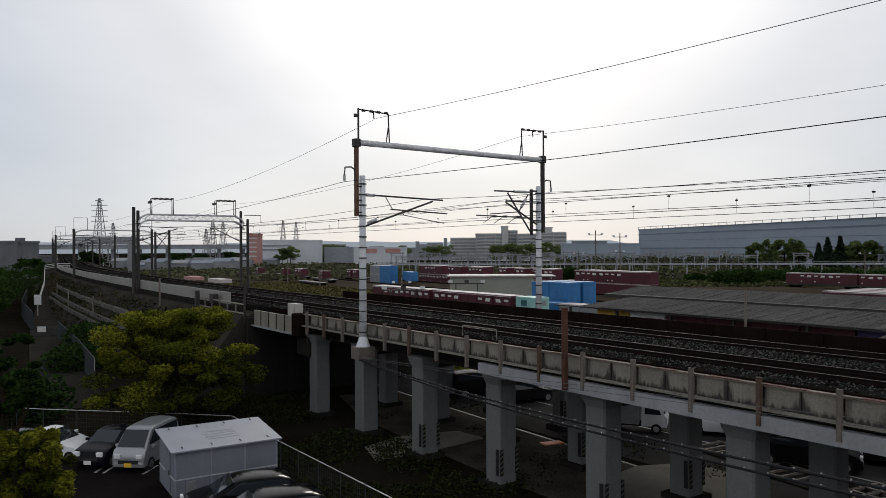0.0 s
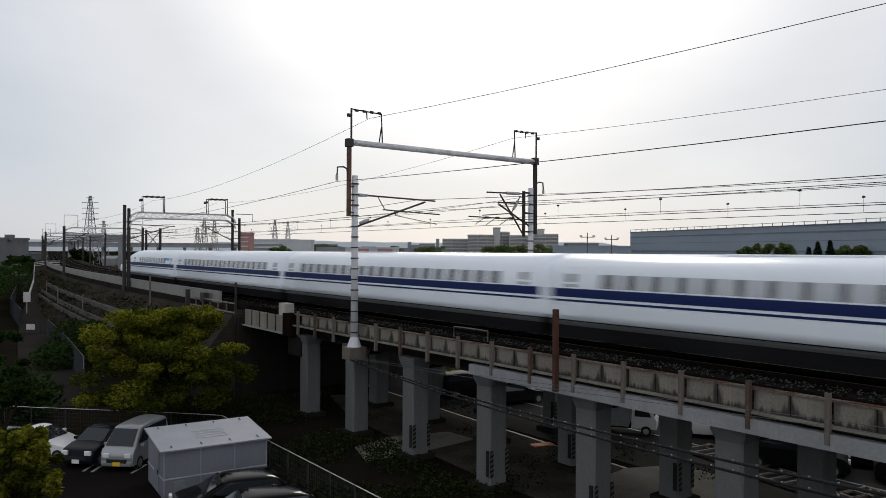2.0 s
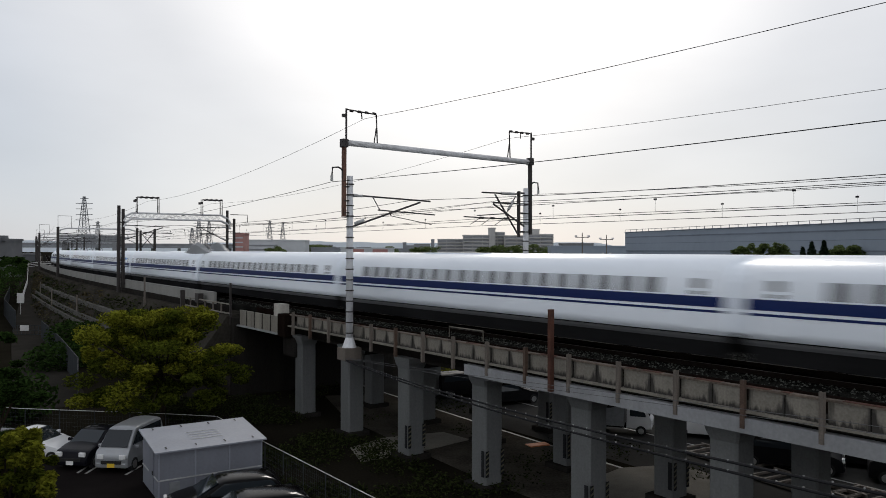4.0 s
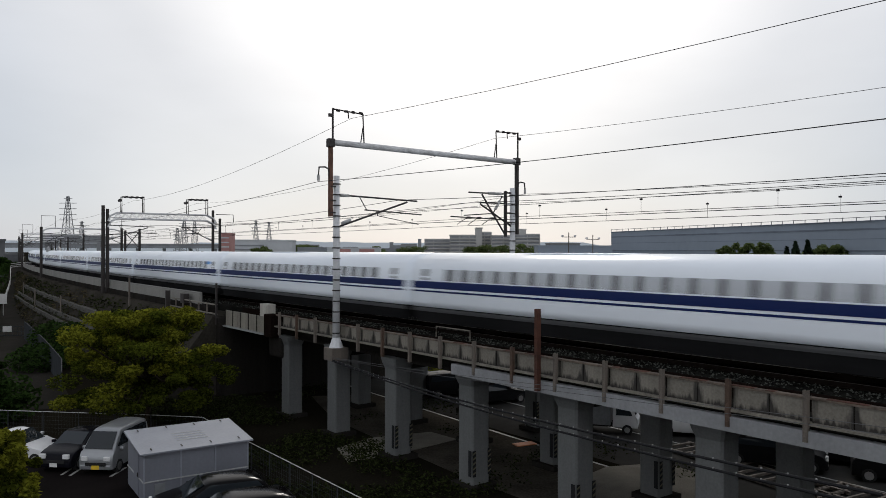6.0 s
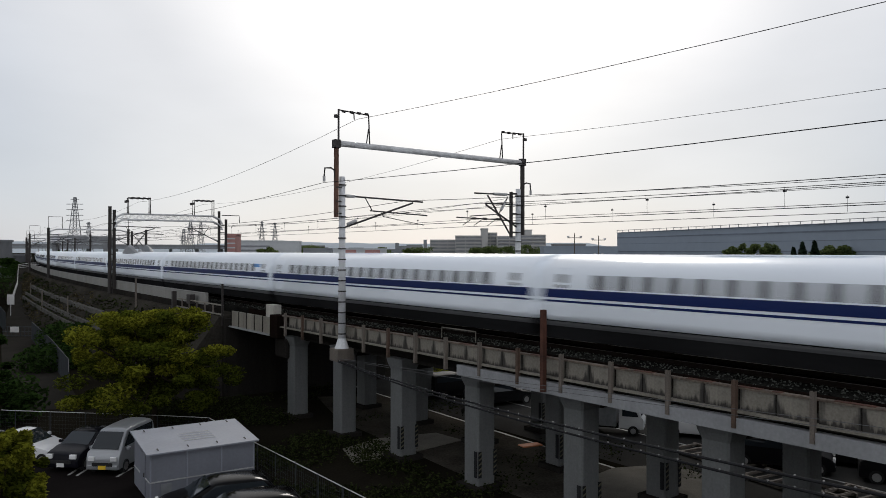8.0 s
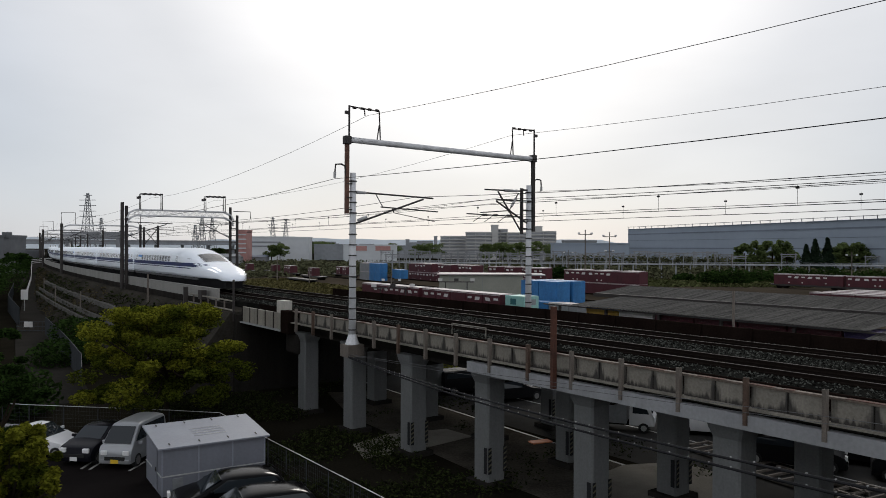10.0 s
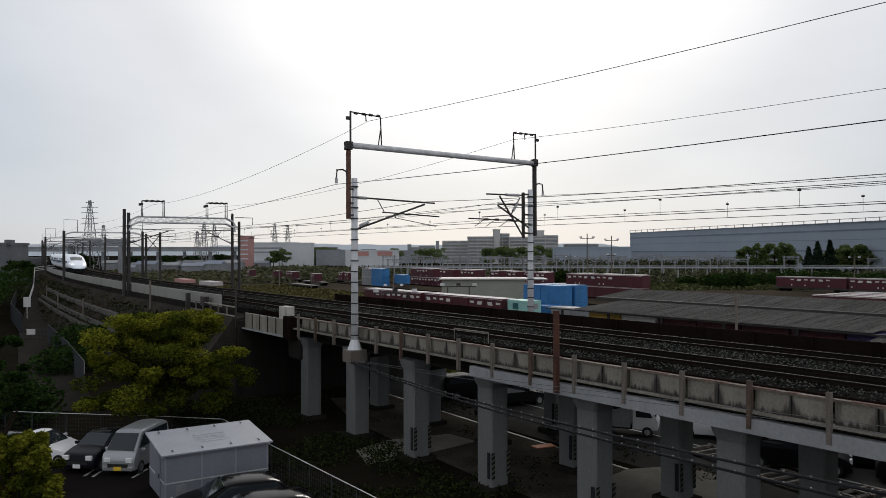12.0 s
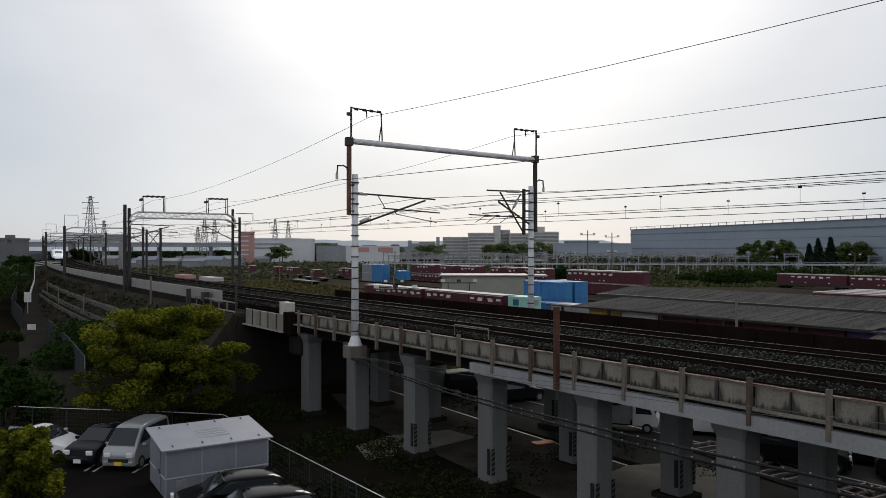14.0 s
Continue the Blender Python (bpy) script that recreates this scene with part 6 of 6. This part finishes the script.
L = (el_b - el_a).length
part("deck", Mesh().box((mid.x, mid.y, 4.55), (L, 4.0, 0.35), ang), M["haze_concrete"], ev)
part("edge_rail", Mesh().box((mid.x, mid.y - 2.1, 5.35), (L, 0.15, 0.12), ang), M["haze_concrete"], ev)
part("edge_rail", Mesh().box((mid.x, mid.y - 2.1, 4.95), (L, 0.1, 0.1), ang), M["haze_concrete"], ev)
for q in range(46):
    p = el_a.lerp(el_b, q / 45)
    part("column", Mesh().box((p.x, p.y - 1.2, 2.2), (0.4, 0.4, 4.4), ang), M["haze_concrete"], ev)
    part("post", Mesh().box((p.x, p.y - 2.1, 5.0), (0.1, 0.1, 0.8), ang), M["haze_concrete"], ev)
rng = random.Random(44)
for q in range(72):
    px = 690 + q * 12.8 + rng.uniform(-6, 6)
    D = rng.uniform(270, 390)
    x, y = (px - 784) / 1331 * D, D
    t = thing("depot_mast", "pale lattice overhead line mast of the depot", "catenary mast", group="depot masts")
    h = rng.uniform(7.4, 9.0)
    for o in (-2.6, 2.6):
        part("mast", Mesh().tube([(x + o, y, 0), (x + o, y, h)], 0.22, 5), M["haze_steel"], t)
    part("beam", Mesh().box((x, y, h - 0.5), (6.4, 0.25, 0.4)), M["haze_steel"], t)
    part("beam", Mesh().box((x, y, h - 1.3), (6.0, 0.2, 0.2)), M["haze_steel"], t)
    part("arm", Mesh().tube([(x - 2.6, y, h - 2.2), (x - 0.6, y, h - 0.9)], 0.08, 5), M["haze_steel"], t)
    part("arm", Mesh().tube([(x + 2.6, y, h - 2.2), (x + 0.6, y, h - 0.9)], 0.08, 5), M["haze_steel"], t)

# ---- background greenery ----
rng = random.Random(71)
boxes = []
for q in range(150):
    px = rng.uniform(440, 1600)
    D = rng.uniform(285, 420)
    boxes.append((((px - 784) / 1331 * D, D, rng.uniform(0.3, 1.6)), (rng.uniform(5, 14), 4, rng.uniform(1.5, 3.0)), 110))
for q in range(90):
    px = rng.uniform(215, 700)
    D = rng.uniform(240, 420)
    boxes.append((((px - 784) / 1331 * D, D, 0.4), (rng.uniform(5, 14), 5, rng.uniform(0.8, 1.8)), 90))
for q in range(46):
    px = 985 + q * 14 + rng.uniform(-5, 5)
    boxes.append((((px - 784) / 1331 * 340, 340, rng.uniform(2.5, 3.6)), (rng.uniform(4, 8), 5, rng.uniform(3.0, 4.2)), 170))
for q in range(60):
    px = rng.uniform(1130, 1600)
    D = rng.uniform(225, 300)
    boxes.append((((px - 784) / 1331 * D, D, 0.8), (rng.uniform(4, 9), 4, rng.uniform(1.2, 2.6)), 140))
thicket("scrub", "green scrub between the yard and the depot", M["scrub"], boxes, 0.9, 13, "scrub", "stuff")
for px, D, w, h, seed in ((1300, 200, 5.5, 4.2, 1), (1265, 205, 4.0, 3.4, 2), (1345, 215, 6.5, 3.4, 3), (1400, 225, 7, 4.0, 4), (1470, 225, 8, 3.8, 5), (1555, 215, 8, 3.6, 6), (1215, 222, 3.0, 2.2, 7), (955, 235, 3.2, 3.8, 8), (995, 240, 3.4, 3.6, 9)):
    thicket("bush", "dark green bush beside the elevated track", M["leaf_dark"], [(((px - 784) / 1331 * D + o, D, h * 0.45), (w * 0.6, 3.0, h * (0.6 if o else 0.75)), 500) for o in (-w * 0.5, 0, w * 0.5)], 0.42, 50 + seed)
grass_far = Mesh()
for q in range(4000):
    p = ((rng.uniform(1120, 1700) - 784) / 1331 * 200, rng.uniform(190, 232), 0.2)
    leaves(grass_far, (p[0] * p[1] / 200, p[1], 0.3), (1.6, 1.6, 0.4), 2, 0.6, rng, 0.0)
whole("rough_grass", grass_far, M["far_grass"], "rough green grass beyond the freight yard", "grass", "stuff")


def far_tree(px, D, h, spread, material, label, seed, conifer=False):
    x, y = (px - 784) / 1331 * D, D
    rng = random.Random(seed)
    t = thing("tree", label, "tree")
    part("trunk", Mesh().tube([(x, y, 0), (x, y, h * 0.7)], 0.35, 6, 0.15), M["bark"], t)
    cr = Mesh()
    if conifer:
        for q in range(22):
            z = 0.15 + 0.8 * q / 22
            w = spread * (1.02 - z) * rng.uniform(0.8, 1.15) * (1.35 if z > 0.3 else 1.0)
            leaves(cr, (x, y, h * z), (w, w, h * 0.06), 70, 0.6, rng, 0.0)
    else:
        for q in range(26):
            a, k = rng.uniform(0, 6.28), rng.random() ** 0.5
            z = rng.uniform(0.35, 0.95)
            w = spread * math.sqrt(max(0.1, 1 - ((z - 0.55) / 0.5) ** 2))
            leaves(cr, (x + math.cos(a) * k * w, y + math.sin(a) * k * w, h * z), (spread * 0.32, spread * 0.32, h * 0.09), 90, 0.6, rng, 0.0)
    part("crown", cr, material, t)


for q, (px, D, h, sp) in enumerate(((870, 460, 12.0, 7), (895, 455, 13.5, 8), (925, 460, 13.0, 8), (960, 470, 14.0, 9), (985, 470, 12.5, 7), (1322, 300, 11.6, 3.6), (1340, 300, 12.8, 4.2), (1372, 305, 13.0, 4.6), (1397, 305, 14.2, 4.6), (560, 620, 14.0, 9), (575, 620, 15.0, 10), (590, 620, 13.5, 8), (500, 520, 12.5, 7), (485, 520, 11, 5), (700, 600, 13, 8), (770, 600, 14, 10), (745, 600, 13, 8))):
    far_tree(px, D, h, sp, M["leaf_far"], "distant broadleaf tree with fresh green crown", 200 + q)
for q, (px, D, h, sp) in enumerate(((1432, 290, 12.2, 2.6), (1448, 290, 14.2, 3.4), (1470, 290, 14.6, 3.4))):
    far_tree(px, D, h, sp, M["conifer"], "dark conical conifer tree", 300 + q, True)
for q in range(9):
    far_tree(1485 + q * 13, 300, 10.5 + (q % 3), 6, M["leaf_far"], "distant broadleaf tree with dark green crown", 320 + q)

# ---- background buildings ----


def block(name, label, px0, px1, D, z_top, wall, floors, category="building", depth=14, lift=0):
    x0, x1 = (px0 - 784) / 1331 * D, (px1 - 784) / 1331 * D
    t = thing(name, label, category)
    part("wall", Mesh().box(((x0 + x1) / 2, D + depth / 2, z_top / 2), (x1 - x0, depth, z_top)), wall, t)
    if floors:
        fh = z_top / floors
        for f in range(floors):
            # the shade of each balcony recess is painted as a darker strip
            part("window_band", Mesh().box(((x0 + x1) / 2, D - 0.05, fh * (f + 0.62)), ((x1 - x0) * 0.97, 0.3, fh * 0.42)), M["facade_shade"], t)
            part("balcony", Mesh().box(((x0 + x1) / 2, D - 0.5, fh * (f + 0.22)), ((x1 - x0) * 0.98, 1.0, fh * 0.36)), wall, t)
        n = max(2, int((x1 - x0) / 7))
        for q in range(n + 1):
            part("pier_strip", Mesh().box((x0 + (x1 - x0) * q / n, D - 0.6, z_top / 2), (0.5, 1.2, z_top)), wall, t)
    part("parapet", Mesh().box(((x0 + x1) / 2, D + depth / 2, z_top + 0.4), (x1 - x0 + 0.6, depth + 0.6, 0.8)), wall, t)
    return t


ap = "long grey concrete apartment block with stacked balconies"
block("apartment_block", ap, 784, 830, 640, 19.2, M["facade"], 7)
block("apartment_block", ap, 829, 880, 630, 22.5, M["facade"], 8)
block("apartment_block", ap, 878, 902, 636, 25.2, M["facade"], 9)
block("apartment_block", ap, 903, 945, 620, 22.0, M["facade"], 8)
block("apartment_block", ap, 944, 988, 612, 23.0, M["facade"], 8)
for px in (880, 958):
    block("stair_tower", "grey lift tower on an apartment roof", px - 5, px + 6, 628, 28.5 if px < 900 else 27.5, M["facade"], 0)
fc = block("factory_building", "pale grey factory building with ribbon windows", 440, 525, 560, 17.0, M["factory"], 0)
for z in (10.5, 13.5):
    part("window_band", Mesh().box(((470 - 784) / 1331 * 560, 559.8, z), (26, 0.4, 1.0), 0), M["facade_shade"], fc)
block("factory_building", "pale grey factory wing", 508, 551, 552, 16.6, M["factory"], 0)
pk = block("red_building", "red and white striped narrow building", 426, 441, 500, 20.5, M["pink"], 0)
for q in range(5):
    part("pale_band", Mesh().box(((433 - 784) / 1331 * 500, 499.8, 6 + q * 3), (5.4, 0.3, 0.8)), M["factory"], pk)
sh = block("shop_building", "low white shop building with red panels", 612, 705, 500, 11.0, M["factory"], 0)
for px in (640, 682):
    part("red_panel", Mesh().box(((px - 784) / 1331 * 500, 499.8, 9.2), (10, 0.3, 3.0)), M["pink"], sh)
block("low_building", "low grey industrial building", 560, 615, 580, 11.5, M["haze_concrete"], 0)
block("low_building", "low blue-grey industrial building", 985, 1118, 430, 12.2, M["warehouse"], 0)
block("low_building", "small building with a dark roof", 1005, 1060, 480, 14.2, M["haze_steel"], 0)
block("low_building", "low pale building beside the depot", 705, 785, 700, 11.2, M["haze_concrete"], 0)
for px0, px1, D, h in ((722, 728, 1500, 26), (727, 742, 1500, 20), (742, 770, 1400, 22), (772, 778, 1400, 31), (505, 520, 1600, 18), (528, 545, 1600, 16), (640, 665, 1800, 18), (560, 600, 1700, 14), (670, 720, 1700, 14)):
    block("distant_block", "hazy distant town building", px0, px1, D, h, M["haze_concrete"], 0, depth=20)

rng = random.Random(90)
for q in range(34):
    px, D = rng.uniform(195, 470), rng.uniform(380, 520)
    x, w, h = (px - 784) / 1331 * D, rng.uniform(5, 11), rng.uniform(3.2, 6.4)
    t = thing("town_house", "small pale house among the distant trees", "house", group="distant houses")
    part("wall", Mesh().box((x, D, h * 0.35), (w, 8, h * 0.7)), rng.choice((M["cont_grey"], M["haze_steel"], M["facade_shade"])), t)
    part("roof", Mesh().loft([[(x - w / 2 - 0.4, D - 4.4, h * 0.7), (x - w / 2 - 0.4, D + 4.4, h * 0.7), (x - w / 2 - 0.4, D, h)], [(x + w / 2 + 0.4, D - 4.4, h * 0.7), (x + w / 2 + 0.4, D + 4.4, h * 0.7), (x + w / 2 + 0.4, D, h)]]), rng.choice((M["warehouse_dark"], M["dark_cladding"], M["cont_grey"])), t)
    for o in (-0.25, 0.2):
        part("window", Mesh().box((x + o * w, D - 4.05, h * 0.42), (1.6, 0.2, 1.3)), M["facade_shade"], t)
for px, D, h, sp in ((137, 300, 9.5, 3.2), (148, 305, 9.0, 3.4), (240, 420, 8, 5), (300, 430, 8.5, 5), (340, 420, 8, 5), (395, 440, 9, 6), (60, 240, 6.5, 4), (35, 235, 7.5, 5)):
    far_tree(px, D, h, sp, M["leaf_dark"], "dark green tree beside the railway", 400 + px)

# the long warehouse
wx0, wy0 = 117.24, 470.00
wx1, wy1 = 180.31, 262.00
wl = thing("warehouse", "very long blue-grey clad warehouse with dark bands", "warehouse")
va, vb = Vector((wx0, wy0, 0)), Vector((wx1, wy1, 0))
nrm = Vector(((vb - va).y, -(vb - va).x, 0)).normalized()
if nrm.y > 0:
    nrm = -nrm


def wall_band(name, z0, z1, out, material, label=""):
    a, b = va + nrm * out, vb + nrm * out
    c, d = vb - nrm * 40, va - nrm * 40
    return part(name, Mesh().loft([[(p.x, p.y, z) for p in (a, b, c, d)] for z in (z0, z1)]), material, wl, label)


wall_band("wall", 0, 21.6, 0.0, M["warehouse"])
wall_band("dark_band", 18.2, 18.9, 0.15, M["warehouse_dark"], "dark horizontal band")
wall_band("joint_band", 14.6, 14.8, 0.1, M["warehouse_dark"])
wall_band("dark_band", 9.8, 10.4, 0.15, M["warehouse_dark"], "dark horizontal band")
wall_band("eave", 21.5, 21.9, 0.4, M["warehouse_dark"])
for q in range(34):
    p = va.lerp(vb, q / 33)
    part("roof_post", Mesh().box((p.x, p.y, 22.6), (0.25, 0.25, 1.6)), M["haze_steel"], wl)
part("roof_rail", Mesh().tube([va + Vector((0, 0, 23.2)), vb + Vector((0, 0, 23.2))], 0.12, 5), M["haze_steel"], wl)


def pylon(px, D, top, label="tall steel lattice transmission tower", w=None):
    x, y = (px - 784) / 1331 * D, D
    t = thing("transmission_tower", label, "pylon", group="transmission towers")
    w = w or top * 0.09
    def leg(z):
        return w * (1 - z / top) + 0.5
    for sx in (-1, 1):
        for sy in (-1, 1):
            part("leg", Mesh().tube([(x + sx * leg(0), y + sy * leg(0), 0), (x + sx * leg(top), y + sy * leg(top), top)], 0.24, 4), M["haze_steel"], t)
    m = Mesh()
    zs = frange(0, top, top / 12)
    for za, zb in zip(zs, zs[1:]):
        for sy in (-1, 1):
            m.tube([(x - leg(za), y + sy * leg(za), za), (x + leg(zb), y + sy * leg(zb), zb)], 0.12, 4)
            m.tube([(x + leg(za), y + sy * leg(za), za), (x - leg(zb), y + sy * leg(zb), zb)], 0.12, 4)
    part("bracing", m, M["haze_steel"], t)
    for f in (0.66, 0.74, 0.82, 0.9, 0.97):
        part("crossarm", Mesh().box((x, y, top * f), (top * (0.24 if f < 0.95 else 0.12), 0.4, 0.35)), M["haze_steel"], t)


pylon(160, 470, 43.0)
pylon(184, 640, 34.0)
pylon(362, 560, 33.0)
pylon(380, 700, 38.0)
pylon(487, 760, 40.0)
pylon(510, 800, 40.0)
pylon(350, 620, 28.0)

# elevated highway far left, and the station footbridge over the line
hw = thing("elevated_highway", "long grey elevated highway on columns in the distance", "highway")
ha, hb = Vector((-329.74, 520.00, 0)), Vector((-88.48, 640.00, 0))
ang = math.atan2((hb - ha).y, (hb - ha).x)
mid = (ha + hb) / 2
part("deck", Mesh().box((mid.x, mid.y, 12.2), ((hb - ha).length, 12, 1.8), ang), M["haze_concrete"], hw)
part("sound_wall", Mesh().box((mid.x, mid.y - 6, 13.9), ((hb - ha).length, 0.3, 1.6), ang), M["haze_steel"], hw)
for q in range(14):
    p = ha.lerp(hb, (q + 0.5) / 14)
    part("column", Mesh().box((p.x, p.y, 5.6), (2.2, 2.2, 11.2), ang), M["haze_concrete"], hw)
fb = thing("line_bridge", "dark enclosed bridge crossing the railway", "bridge")
part("deck", Mesh().box((-152.24, 330.00, 14.5), (26, 4, 3.2), 0.1), M["haze_steel"], fb)
for o in (-11, 11):
    bx, by = -152.24, 330.00
    part("column", Mesh().box((bx + o, by, 6.6), (1.6, 1.6, 13.2)), M["haze_steel"], fb)
part("roof_unit", Mesh().box((-150.79, 262.00, 13.6), (2.5, 2, 2.0)), M["dark_cladding"], block("trackside_building", "dark industrial building beside the line", -40, 12, 260, 12.8, M["dark_cladding"], 0))
block("low_building", "dark low shed beside the line", 24, 50, 300, 7.5, M["dark_cladding"], 0)
# crossed tension masts beyond the second portal
tm = thing("tension_masts", "pair of dark masts with crossed bracing", "catenary mast")
for s in (98.0, 109.0):
    part("mast", Mesh().tube([P(s, -8.2, 5.2), P(s, -8.2, 13.0)], 0.2, 8), M["mast_dark"], tm)
part("brace", Mesh().tube([P(98, -8.2, 10.0), P(109, -8.2, 12.6)], 0.07, 6), M["mast_dark"], tm)
part("brace", Mesh().tube([P(98, -8.2, 12.6), P(109, -8.2, 10.0)], 0.07, 6), M["mast_dark"], tm)
for s, d in ((92, -10.5), (80, -11)):
    whole("track_cart", Mesh().box(P(s, d, 5.6), (1.6, 6.0, 0.5), heading(s)), M["cont_roof"] if s == 80 else M["pink"], "low loaded track trolley beside the line", "trolley")

# hills at the horizon
hm = Mesh()
rng = random.Random(2)
top, base = [], []
for q in range(81):
    a = radians(-60 + q * 1.5)
    h = 42 + 34 * noise.noise(Vector((q * 0.21, 3.3, 0))) + 14 * noise.noise(Vector((q * 0.7, 1.0, 0)))
    x, y = math.sin(a) * 3700, math.cos(a) * 3700
    base.append((x, y, -5))
    top.append((x, y, max(12, h)))
for q in range(80):
    hm.quad(base[q], base[q + 1], top[q + 1], top[q])
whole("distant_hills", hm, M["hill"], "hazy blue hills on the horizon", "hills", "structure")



def motions():
    for car, back, way in cars:
        rows = []
        for q in range(0, 29):
            t = q * 0.5
            s = S_NOSE + SPEED * t - back
            p = P(s, 0, RAIL)
            rows.append((t, pose(p.x, p.y, p.z, 0, 0, math.degrees(heading(s)) + (0 if way > 0 else 180))))
        walk(car, rows)


motions()
